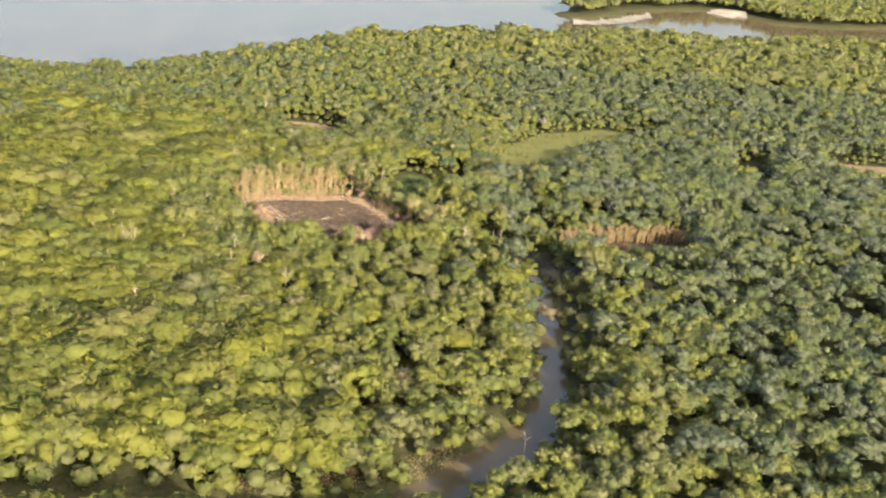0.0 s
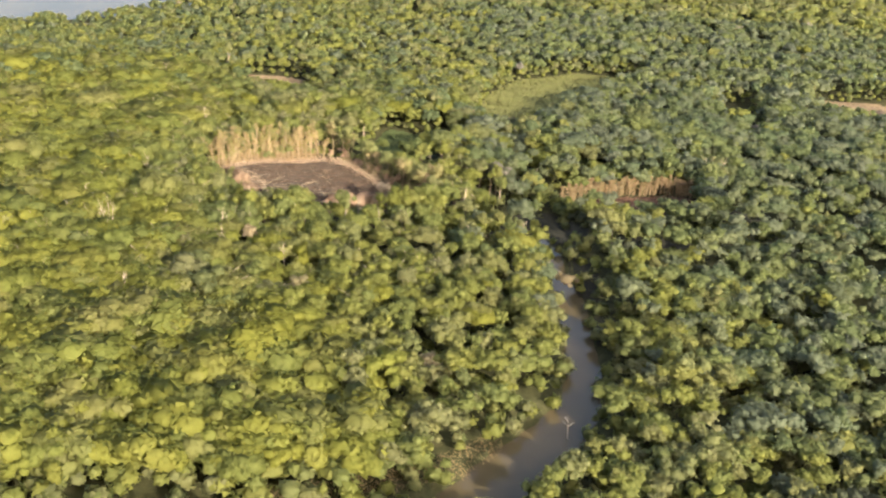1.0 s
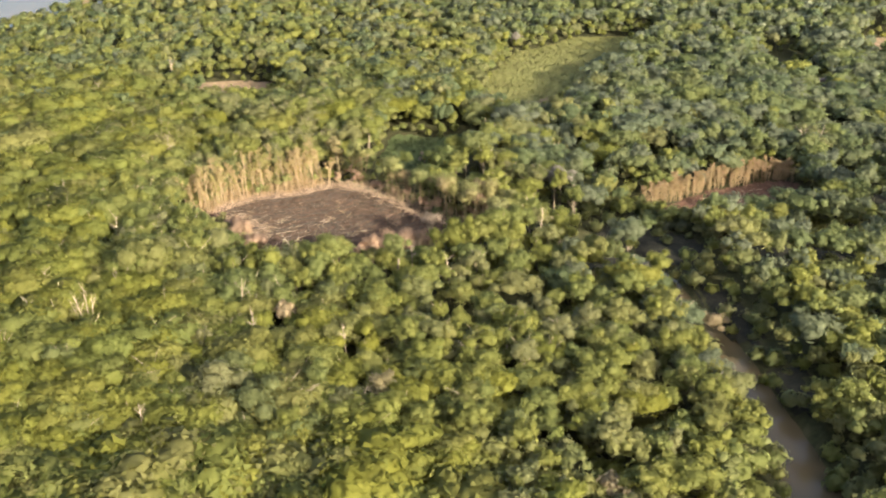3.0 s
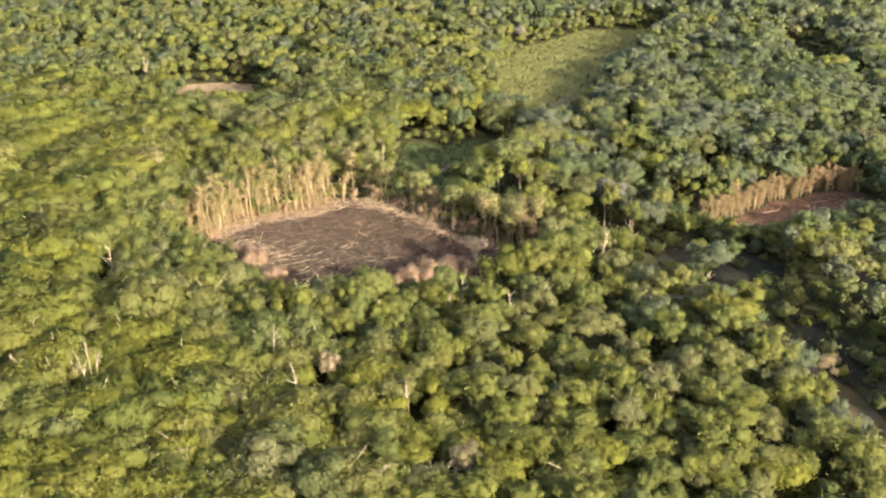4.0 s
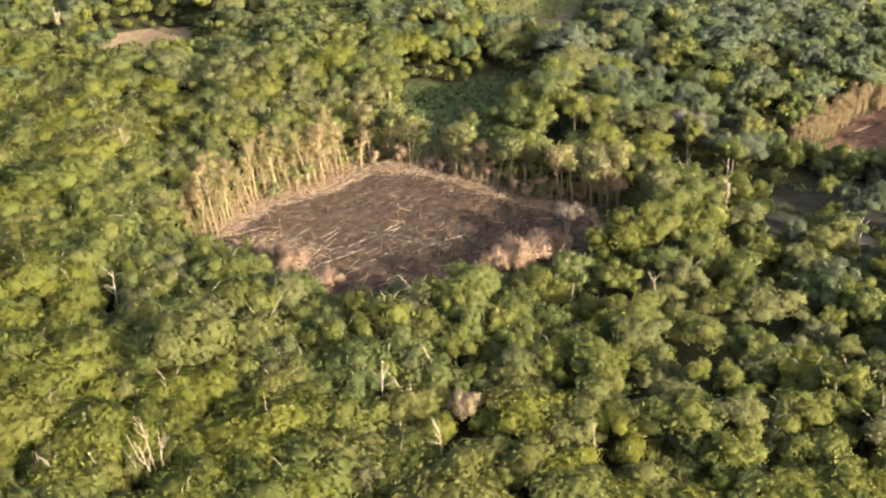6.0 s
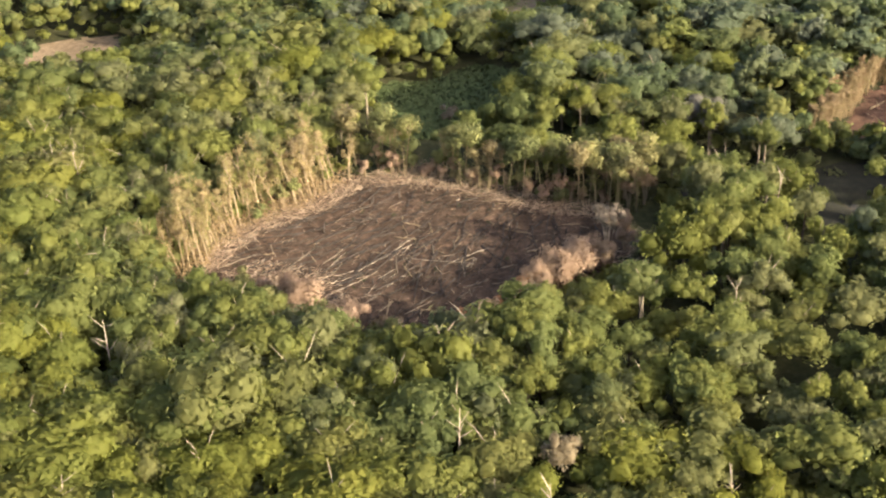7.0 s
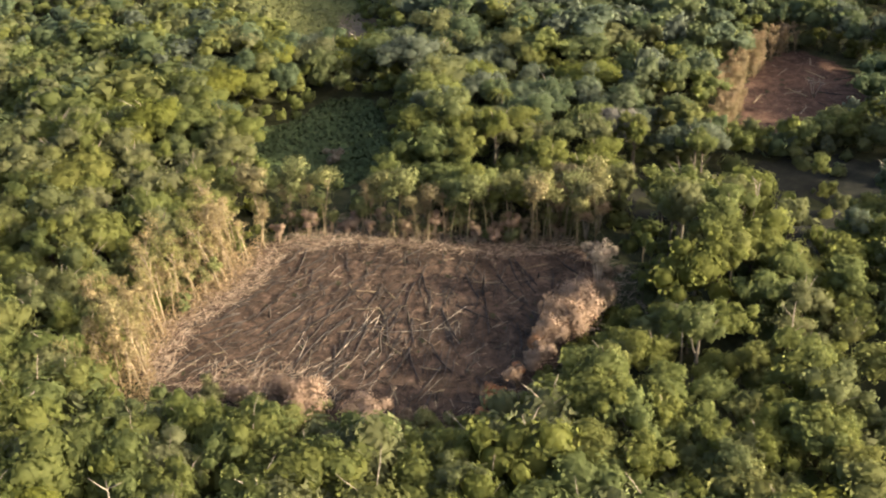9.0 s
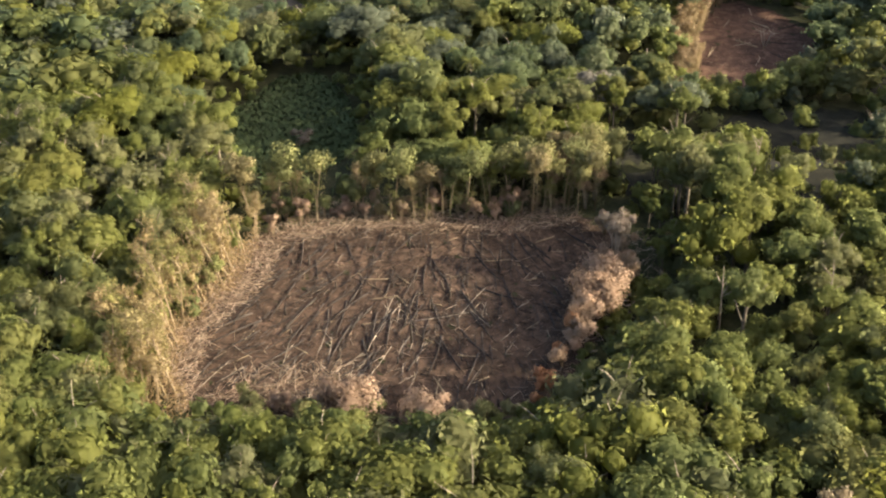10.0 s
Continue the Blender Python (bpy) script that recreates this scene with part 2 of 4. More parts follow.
def ground_height(px, py):
    px, py = np.asarray(px, float), np.asarray(py, float)
    h = 0.2 * wave(px, py, 24, 3) * smooth(edge_distance(px, py, CLEARING), 0, 8)
    river = river_distance(px, py) + 0.4 * wave(px, py, 6, 8)
    h = h - 2.4 * (1 - smooth(river, -2.8, 1.0))
    h = h - 0.8 * (1 - smooth(edge_distance(px, py, GLADE), -4, 1.6))
    shore = np.minimum(edge_distance(px, py, LAND), edge_distance(px, py, LAND_FAR)) + 3 * wave(px, py, 36, 5)
    return h - 2.8 * smooth(shore, -2.5, 5)


# ---- mesh helpers ----
def mesh_of(name, verts, tris, materials, tones=None, slots=None, normals=None):
    me = bpy.data.meshes.new(name)
    verts, tris = np.asarray(verts, np.float32), np.asarray(tris, np.int32)
    me.vertices.add(len(verts))
    me.vertices.foreach_set("co", verts.ravel())
    me.loops.add(tris.size)
    me.loops.foreach_set("vertex_index", tris.ravel())
    me.polygons.add(len(tris))
    me.polygons.foreach_set("loop_start", np.arange(0, tris.size, tris.shape[1], dtype=np.int32))
    if slots is not None:
        me.polygons.foreach_set("material_index", np.asarray(slots, np.int32))
    if tones is not None:
        me.attributes.new("tone", "FLOAT", "POINT").data.foreach_set("value", np.asarray(tones, np.float32))
    if normals is not None:
        me.attributes.new("custom_normal", "FLOAT_VECTOR", "POINT").data.foreach_set("vector", np.asarray(normals, np.float32).ravel())
    me.polygons.foreach_set("use_smooth", np.ones(len(tris), bool))
    for m in materials:
        me.materials.append(m)
    me.update(calc_edges=True)
    return me


def leaf_mesh(name, bunches, material):
    """Leaf bunches (vertices, triangles, normals) as one mesh."""
    v, f = joined([b[:2] for b in bunches])
    return mesh_of(name, v, f, [material], normals=np.concatenate([b[2] for b in bunches]))


def joined(parts):
    """One pair of vertices and triangles out of several."""
    vs, fs, n = [], [], 0
    for v, f in parts:
        vs.append(v), fs.append(np.asarray(f) + n)
        n += len(v)
    return np.concatenate(vs), np.concatenate(fs)


def tube(points, radii, sides=6, cap=True):
    """A tapered round limb along points, in triangles."""
    pts = [Vector(p) for p in points]
    vs, fs = [], []
    for i, p in enumerate(pts):
        d = (pts[min(i + 1, len(pts) - 1)] - pts[max(i - 1, 0)]).normalized()
        u = d.orthogonal().normalized()
        w = d.cross(u)
        for k in range(sides):
            a = 6.2832 * k / sides
            vs.append(p + (u * math.cos(a) + w * math.sin(a)) * radii[i])
    for i in range(len(pts) - 1):
        for k in range(sides):
            a, b = i * sides + k, i * sides + (k + 1) % sides
            fs += [(a, b, b + sides), (a, b + sides, a + sides)]
    if cap:
        last = (len(pts) - 1) * sides
        fs += [(0, k + 1, k) for k in range(1, sides - 1)] + [(last, last + k, last + k + 1) for k in range(1, sides - 1)]
    return np.array([tuple(v) for v in vs]), np.array(fs)


G = (1 + 5 ** 0.5) / 2
ICO_V = np.array([(-1, G, 0), (1, G, 0), (-1, -G, 0), (1, -G, 0), (0, -1, G), (0, 1, G), (0, -1, -G), (0, 1, -G), (G, 0, -1), (G, 0, 1), (-G, 0, -1), (-G, 0, 1)]) / math.hypot(1, G)
ICO_F = np.array([(0, 11, 5), (0, 5, 1), (0, 1, 7), (0, 7, 10), (0, 10, 11), (1, 5, 9), (5, 11, 4), (11, 10, 2), (10, 7, 6), (7, 1, 8),
                  (3, 9, 4), (3, 4, 2), (3, 2, 6), (3, 6, 8), (3, 8, 9), (4, 9, 5), (2, 4, 11), (6, 2, 10), (8, 6, 7), (9, 8, 1)])


def unit(r, n):
    v = r.normal(size=(n, 3))
    return v / np.linalg.norm(v, axis=1, keepdims=True)


def leaves_at(r, pos, out, size, loose=0.6):
    """One ragged leaf cluster (a triangle) at each place, facing roughly outwards."""
    n = len(pos)
    nor = out + loose * unit(r, n)
    nor /= np.linalg.norm(nor, axis=1, keepdims=True)
    u = np.cross(nor, unit(r, n))
    u /= np.linalg.norm(u, axis=1, keepdims=True) + 1e-9
    w = np.cross(nor, u)
    s = size * r.uniform(0.55, 1.45, (n, 1))
    a, b = r.uniform(0.7, 1.3, (n, 1)), r.uniform(-0.4, 0.4, (n, 1))
    v = np.stack([pos - u * s * 0.6 - w * s * 0.45, pos + u * s * 0.6 - w * s * 0.4, pos + w * s * a + u * s * b], 1)
    return v.reshape(-1, 3), np.arange(3 * n).reshape(n, 3)


def crown(seed, lobes, leaves, size, flat=0.7, core=0.84, loose=0.6, small=(0.22, 0.46), whole=0.45, rough=0.22):
    """A crown of unit radius round its middle: leafy lobes over a solid heart, shaded softly lobe by lobe."""
    r = np.random.RandomState(seed)
    c = unit(r, lobes) * r.uniform(0.3, 0.92, (lobes, 1)) * [1, 1, flat]
    c[:, 2] = np.where(c[:, 2] < -0.3, -c[:, 2] * 0.5, c[:, 2])
    c[0] = (0, 0, 0.05)
    rad = r.uniform(*small, lobes)
    rad[0] = 0.50
    stretch = np.array([r.uniform(0.8, 1.15), r.uniform(0.8, 1.15), 1.0])
    parts, normals = [], []
    for k in range(lobes):
        if rad[k] > 0.20:
            spin = np.array(Euler(r.uniform(0, 6.28, 3)).to_matrix())
            way = ICO_V @ spin.T
            parts.append((way * rad[k] * core * r.uniform(0.75, 1.1, (12, 1)) * [1, 1, 0.85] + c[k], ICO_F))
            normals.append(way + whole * c[k])
    pick = r.choice(lobes, leaves * 3, p=rad ** 2 / (rad ** 2).sum())
    d = unit(r, leaves * 3)
    d[:, 2] = np.where(d[:, 2] < -0.45, -d[:, 2], d[:, 2])
    pos = c[pick] + d * rad[pick, None] * (0.8 + 0.5 * r.uniform(0, 1, (len(pick), 1)) ** 1.6) * [1, 1, 0.9]
    deep = (np.linalg.norm(pos[:, None] - c[None], axis=2) / rad[None]).min(1)
    keep = np.where(deep > 0.78)[0][:leaves]
    parts.append(leaves_at(r, pos[keep], d[keep], size, loose))
    normals.append(np.repeat(d[keep] + whole * c[pick[keep]] + rough * unit(r, len(keep)), 3, 0))
    v, f = joined(parts)
    n = np.concatenate(normals) / stretch
    return v * stretch, f, n / np.linalg.norm(n, axis=1, keepdims=True)


NEAR = [crown(100 + k, 18 + k % 9, 860, 0.066, 0.55 + 0.08 * (k % 5), 0.97, 0.18, (0.15, 0.33), 0.55, 0.5) for k in range(10)]
BIG = [crown(150 + k, 26, 1100, 0.062, 0.75, 0.97, 0.18, (0.14, 0.30), 0.55, 0.5) for k in range(4)]
MID = [crown(200 + k, 9 + k % 4, 150, 0.135, 0.62, 0.90, 0.34, (0.18, 0.37), 0.45, 0.6) for k in range(8)]
FULL = [crown(170 + k, 16 + k % 5, 760, 0.066, 0.5, 0.97, 0.18, (0.24, 0.42), 0.9, 0.6) for k in range(6)]      # broad even crowns of the closed canopy
CARPET = [crown(250 + k, 9 + k % 3, 210, 0.105, 0.5, 0.95, 0.25, (0.30, 0.46), 0.9, 0.6) for k in range(6)]
FAR = [crown(300 + k, 4, 34, 0.24, 0.62, 0.95, 0.5, (0.28, 0.46), 0.45, 0.5) for k in range(6)]
OUTER = [crown(450 + k, 2, 14, 0.42, 0.7, 0.98, 0.6, (0.4, 0.5), 0.35, 0.3) for k in range(4)]
LOW = [crown(400 + k, 1, 48, 0.19, 0.7, 0.95, 0.6) for k in range(4)]


def trunk_with_limbs(seed, height, r0, spread):
    """A tapered trunk, bending a little, with a few limbs in its upper part."""
    r = random.Random(seed)
    bend = Vector((r.uniform(-1, 1), r.uniform(-1, 1), 0)) * height * 0.05
    at = lambda s: Vector((0, 0, height * s)) + bend * s * s
    parts = [tube([at(s) for s in (0, 0.06, 0.35, 0.7, 1)], [r0 * k for k in (1.7, 1.1, 0.9, 0.65, 0.3)], 7)]
    for k in range(4):
        s, a = r.uniform(0.45, 0.85), r.uniform(0, 6.28)
        tip = at(s) + Vector((math.cos(a) * spread, math.sin(a) * spread, height * r.uniform(0.12, 0.28)))
        parts.append(tube([at(s), at(s).lerp(tip, 0.5) + Vector((0, 0, -0.03 * height)), tip], [r0 * 0.5, r0 * 0.35, r0 * 0.12], 5))
    return joined(parts)


def part(name, data, parent, label=""):
    ob = new(name, data)
    ob.parent = parent
    return tagged(ob, label) if label else ob


# ---- ground and water ----
def sheet(xs, ys, height):
    gx, gy = np.meshgrid(xs, ys)
    v = np.stack([gx, gy, height(gx, gy)], -1).reshape(-1, 3)
    n, m = len(xs), len(ys)
    i = (np.arange(m - 1)[:, None] * n + np.arange(n - 1)[None]).ravel()
    return v, np.stack([i, i + 1, i + n + 1, i + n], 1)


mg = Mat("forest floor")
litter = mg.ramp(mg.spread(mg.noise(0.6, 6.0, 0.7), 0.3, 0.7), [(0, (0.017, 0.017, 0.009)), (0.5, (0.033, 0.034, 0.014)), (1, (0.056, 0.050, 0.026))])
mg.bump(mg.noise(2.0, 5.0), 0.6, 0.15)
FLOOR = mg.done(litter, 0.95, 0.1)
xs = np.concatenate([[-4000, -2000, -900, -400], np.arange(-220, 330, 2.8), [400, 600, 1000, 2000, 4000]])
ys = np.concatenate([[-4000, -2000, -900, -400], np.arange(-190, 130, 2.4), np.arange(130, 560, 5), [600, 720, 960, 1600, 4000]])
ground = tagged(new("ground", mesh_of("ground", *sheet(xs, ys, ground_height), [FLOOR])), "dark leaf-littered forest floor cut by a river", "ground", kind="structure")
v, f = sheet(np.array([-4000.0, 4000.0]), np.array([-4000.0, 4000.0]), lambda x, y: x * 0 - 1.05)
water = tagged(new("water", mesh_of("water", v, f, [WATER])), "brown river water reflecting a pale sky", "water", kind="structure")


def patch(name, poly, material, label, lift=0.03, step=0.8, ragged=0.6, kind="structure", category="ground"):
    """A ragged sheet of its own soil on the ground, inside poly."""
    p = np.array(poly, float)
    x0, y0 = p.min(0) - 2
    x1, y1 = p.max(0) + 2
    v, f = sheet(np.arange(x0, x1, step), np.arange(y0, y1, step), lambda x, y: ground_height(x, y) + lift)
    mid = v[f].mean(1)
    keep = edge_distance(mid[:, 0], mid[:, 1], poly) < ragged * wave(mid[:, 0], mid[:, 1], 3.6, 4) + 0.4
    used, back = np.unique(f[keep].ravel(), return_inverse=True)
    v = v[used]
    v[:, 2] += 0.06 * wave(v[:, 0], v[:, 1], 2.5, 6) * smooth(-edge_distance(v[:, 0], v[:, 1], poly), 0, 1.6) + 0.02
    return tagged(new(name, mesh_of(name, v, back.reshape(-1, 4), [material])), label, category, kind=kind)


def soil(name, stops, scale=0.9):
    m = Mat(name)
    big, fine = m.noise(0.15, 3.0), m.noise(scale, 7.0, 0.72)
    c = m.ramp(m.spread(fine, 0.28, 0.72), stops)
    c = m.scale(c, m.spread(big, 0.3, 0.7, 0.7, 1.3))
    m.bump(fine, 0.8, 0.14)
    return m.done(c, 0.95, 0.1)


ASH = soil("burnt soil", [(0, (0.020, 0.014, 0.010)), (0.4, (0.053, 0.034, 0.023)), (0.75, (0.092, 0.058, 0.039)), (1, (0.16, 0.106, 0.072))])
RED = soil("red soil", [(0, (0.040, 0.021, 0.014)), (0.5, (0.076, 0.042, 0.028)), (1, (0.14, 0.085, 0.058))])
GRASS = soil("meadow grass", [(0, (0.065, 0.070, 0.024)), (0.5, (0.115, 0.115, 0.040)), (1, (0.16, 0.145, 0.06))], 1.5)
MARSH = soil("marsh grass", [(0, (0.045, 0.058, 0.026)), (0.5, (0.070, 0.086, 0.036)), (1, (0.105, 0.112, 0.050))], 1.5)
BARE = soil("bare tan soil", [(0, (0.085, 0.060, 0.038)), (0.5, (0.135, 0.098, 0.062)), (1, (0.20, 0.15, 0.10))])
patch("burnt_clearing", CLEARING, ASH, "brown burnt soil of a slash-and-burn clearing")
patch("red_clearing", SECOND, RED, "bare reddish soil of a cleared plot")
patch("meadow", FIELD, GRASS, "olive grass of a long forest meadow", lift=0.12, step=1.2)
patch("bare_corner", BARE_END, BARE, "bare reddish soil at the meadow's end", lift=0.22, step=1.2)
patch("marsh", GLADE, MARSH, "dark green marsh grass in a glade", lift=0.08, step=1.2)
patch("bare_plot", FAR_BARE, BARE, "distant bare tan soil plot", step=1.2)
patch("bare_strip", FAR_STRIP, BARE, "distant strip of bare reddish soil", step=1.2)

# added sheets: the hollows' deep shade put into a near-black soil colour
SHADE_SOIL = soil("hollow soil with shade in its colour", [(0, (0.011, 0.011, 0.009)), (0.5, (0.019, 0.018, 0.013)), (1, (0.032, 0.031, 0.019))])
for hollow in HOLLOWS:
    patch("hollow_floor", hollow, SHADE_SOIL, "soil sheet darkened to stand in for the shade of a forest hollow", lift=0.05, step=1.5)
SAND = soil("pale sand", [(0, (0.115, 0.103, 0.088)), (1, (0.17, 0.155, 0.135))])
patch("sandbank", [(76, 341), (101, 359), (119, 388), (119, 403), (104, 380), (88, 361), (74, 350)], SAND, "pale sandbank on the far river shore", lift=2.0, step=2.5)
for pan in PANS:
    patch("sand_pan", pan, SAND, "pale bare sand in distant low scrub", lift=0.3, step=1.5)
patch("sand_spit", [(152, 402), (172, 410), (178, 428), (174, 434), (156, 430)], SAND, "small pale sand spit among distant trees", lift=1.6, step=2.5)

# ---- the forest ----
rf = np.random.RandomState(11)


def scatter(x0, x1, y0, y1, gap, jitter=0.52):
    xs, ys = np.arange(x0, x1, gap), np.arange(y0, y1, gap * 0.87)
    gx, gy = np.meshgrid(xs, ys)
    gx = gx + (np.arange(len(ys))[:, None] % 2) * gap / 2
    gx, gy = gx + rf.uniform(-jitter, jitter, gx.shape) * gap, gy + rf.uniform(-jitter, jitter, gy.shape) * gap
    return gx.ravel(), gy.ravel()


WOODS = [(-42, -165), (128, -142), (146, -60), (170, 45), (200, 150), (300, 440), (300, 540), (60, 540), (40, 400), (-165, 150), (-125, 64), (-101, 8), (-77, -48), (-63, -80), (-51, -112)]


def behind(px, py):
    """True on the far side of the large clearing, where its scorched trees stand."""
    return py > -0.8 - 0.08 * (px + 23)


def free_of(px, py, r, river_gap=0.30, rim=1.0):
    """Where a crown of radius r leaves the openings free."""
    gap = np.where(behind(px, py), np.where(px < 3, 4.6, np.where(px < 10, 2.4, 1.4)), np.where(px < -6, 2.4, 4.6))
    ok = edge_distance(px, py, CLEARING) > 0.7 * r + gap * rim
    ok &= edge_distance(px, py, SECOND) > 0.5 * r + np.where((px < 94) & (py > -5), 3.0, 0)
    if rim == 1.0:
        ok &= ~inside(px, py, OPEN_WAY) & ~inside(px, py, OPEN_END) & ~inside(px, py, SCORCHED_POCKET)
        for poly in HOLLOWS:
            ok &= edge_distance(px, py, poly) > 0.25 * r
    for poly in ([(150, 392), (176, 402), (178, 436), (156, 428)], FIELD, BARE_END, GLADE, FAR_BARE, FAR_STRIP, DARK_GAP, *PANS):
        ok &= edge_distance(px, py, poly) > 0.75 * r
    ok &= river_distance(px, py) > river_gap * r
    ok &= np.minimum(edge_distance(px, py, LAND), edge_distance(px, py, LAND_FAR)) + 3 * wave(px, py, 36, 5) < -2.4
    return ok & inside(px, py, WOODS)


def closed(px, py):
    """How far the canopy is even and closed, away from the river: 0 to 1."""
    return smooth(-(px + 0.3 * py), 4, 26)


def grove(x0, x1, y0, y1, gap, where, river_gap=0.75, rim=1.0):
    px, py = scatter(x0, x1, y0, y1, gap)
    carpet = closed(px, py)
    r = gap * np.exp(rf.normal(-0.20, 0.30, px.shape)).clip(0.35, 1.3) * (1 + 0.20 * np.maximum(carpet, smooth(py, 14, 40)) * (1 - smooth(py, 55, 95)))
    r = r * np.where(close_by(px, py), 1.0, 1.0 + 0.15 * np.maximum(carpet, smooth(py, 10, 60)) * (1 - smooth(py, 55, 95)))
    ok = where(px, py) & free_of(px, py, r, river_gap, rim)
    for x, y, lr, top, tone in MARKED:
        ok &= np.hypot(px - x, py - y) > 0.75 * (lr + r * 0.6)
    for x, y, height, stems, *_ in SNAGS:
        ok &= np.hypot(px - x, py - y) > 0.5 * r + 0.25 * stems
    ok &= ~((wave(px, py, 9, 21) > 0.62) & (px + 0.3 * py > -14) & (px < 60) & (py < 20) & (edge_distance(px, py, CLEARING) > 9))      # openings where trees have fallen
    ok &= ~((wave(px, py, 14, 22) > 0.60) & (px + 0.25 * py > 42) & (py < 75))
    px, py, r, carpet = px[ok], py[ok], r[ok], carpet[ok]
    top = 5.5 + 0.5 * r + rf.uniform(-1, 1, px.shape) * (0.35 + 1.5 * (1 - np.maximum(carpet, 0.7 * smooth(py, 14, 40)))) + 0.8 * wave(px, py, 28, 9) + (0.9 - 0.6 * carpet) * wave(px, py, 13, 31)
    for x, y, reach, more in TALL:
        top = top + more * np.exp(-((px - x) ** 2 + (py - y) ** 2) / reach ** 2)
    top = np.maximum(top, 1.4)
    tone = (0.5 * rf.uniform(0, 1, px.shape) + 0.26 + 0.24 * wave(px, py, 17, 41)).clip(0, 1)
    cool = rf.uniform(0, 1, px.shape) < 0.6 * smooth(px + 0.25 * py, 20, 60)      # narrower range of leaf tones across the river
    return px, py, r, top, np.where(cool, 0.24 + 0.42 * tone, tone)


def both(a, b):
    return tuple(np.concatenate(c) for c in zip(a, b))


def planted(trees, shapes, tall=1.05):
    """All crowns of a stretch of wood as one mesh."""
    px, py, r, top, tone = trees
    kind = rf.randint(0, len(shapes), len(px))
    turn = rf.uniform(0, 6.28, len(px))
    base = ground_height(px, py)
    vs, fs, ts, ns, n = [], [], [], [], 0
    for k, (sv, sf, sn) in enumerate(shapes):
        i = np.where(kind == k)[0]
        if not len(i):
            continue
        c, s = np.cos(turn[i])[:, None], np.sin(turn[i])[:, None]
        h = np.minimum(r[i] * tall * rf.uniform(0.85, 1.3, len(i)), 1.1 + 0.55 * r[i])
        v = np.stack([(sv[:, 0] * c - sv[:, 1] * s) * r[i, None] + px[i, None], (sv[:, 0] * s + sv[:, 1] * c) * r[i, None] + py[i, None],
                      sv[:, 2] * h[:, None] + (base[i] + top[i] - 0.75 * h)[:, None]], -1)
        vs.append(v.reshape(-1, 3))
        ns.append(np.stack([sn[:, 0] * c - sn[:, 1] * s, sn[:, 0] * s + sn[:, 1] * c, np.broadcast_to(sn[:, 2], c.shape[:1] + sn.shape[:1])], -1).reshape(-1, 3))
        fs.append((sf[None] + (np.arange(len(i)) * len(sv))[:, None, None] + n).reshape(-1, 3))
        ts.append(np.repeat(tone[i], len(sv)))
        n += v.shape[0] * v.shape[1]
    return np.concatenate(vs), np.concatenate(fs), np.concatenate(ts), np.concatenate(ns)


def wood_mesh(name, trees, shapes, leaves=GREEN):
    v, f, t, n = planted(trees, shapes)
    return mesh_of(name, v, f, [leaves], t, normals=n)


def close_by(px, py):
    return (px > -56) & (px < 58) & (py > -84) & (py < 56)


def mid_way(px, py):
    return ~close_by(px, py) & (py < 80)


# crowns that stand out: x, y, radius, height of the top, tone
MARKED = [
    (-8.5, -47.8, 1.9, 7.1, 1.0), (-20, -54.3, 2.1, 6.9, 0.97), (4.4, -71.9, 2.9, 7.3, 0.99), (57.3, -53.6, 2.4, 6.5, 1.0),
    (41.2, -71.3, 3.1, 7.3, 0.94), (-23.7, -66.5, 2.2, 6.9, 0.88), (-9.8, -59.5, 2.1, 6.9, 0.88), (-10.2, -66.8, 2.4, 7.1, 0.86),
    (10.7, -54.1, 3.7, 7.7, 0.95), (28.4, -43.7, 4.0, 7.9, 0.94), (19.4, -45.9, 3.3, 7.5, 0.90), (3.5, -33.7, 3.3, 7.5, 0.24),
    (16.5, -32.3, 3.3, 7.3, 0.58), (27.5, 19.8, 3.7, 8.5, 0.57), (16.8, 13.6, 1.8, 7.5, 0.24), (-1, -55.9, 3.1, 7.2, 0.93), (52.6, -21.0, 1.9, 8.3, 0.70), (53.0, -21.9, 1.5, 4.6, 0.72), (49.4, -25.6, 1.3, 3.8, 0.40)]

# stands of taller trees: x, y, reach, extra height
TALL = [(2, 38, 12, 1.6), (-20, 65, 8, -2.8), (-7, -28, 4.5, 1.0), (0, -29.5, 5, 1.3), (7, -29, 5, 1.1), (13, -26, 4, 0.3), (30, -8, 4, -2.5), (21, 6, 4, 0.6), (31, 24, 4, 1.2), (38, 33, 5, 1.4), (44, 43, 5, 1.4),
        (40, -14.5, 4, 1.2), (47, -11, 3, 0.8), (50, -34, 4.5, 3.2), (55, -35, 5, 4.0), (60, -35, 4, 3.4), (63, -32, 6, 4.2), (70, -29, 6, 3.6), (102, -11, 6, 1.6), (63, -11, 7, -4.5), (72, -17, 6, -3.9), (92, -23, 6, 1.6), (100, -20, 8, 2.0), (110, -10, 7, 1.9), (68, -58, 7, 1.0), (69, -78, 7, 1.1), (67, -98, 7, 0.8), (76, -38, 6, 3.0), (66, -41, 7, 3.0), (57, -37, 5, 1.6), (48, 50, 8, -2.6), (-8, 64, 8, -2.6), (165, 82, 12, -2.5), (60, 60, 7, -1.5), (-98, 126, 34, -4.6), (106, -17, 7, 2.6), (92, -42, 8, 2.8), (82, -40, 6, 2.4), (97, -30, 6, 2.0)]
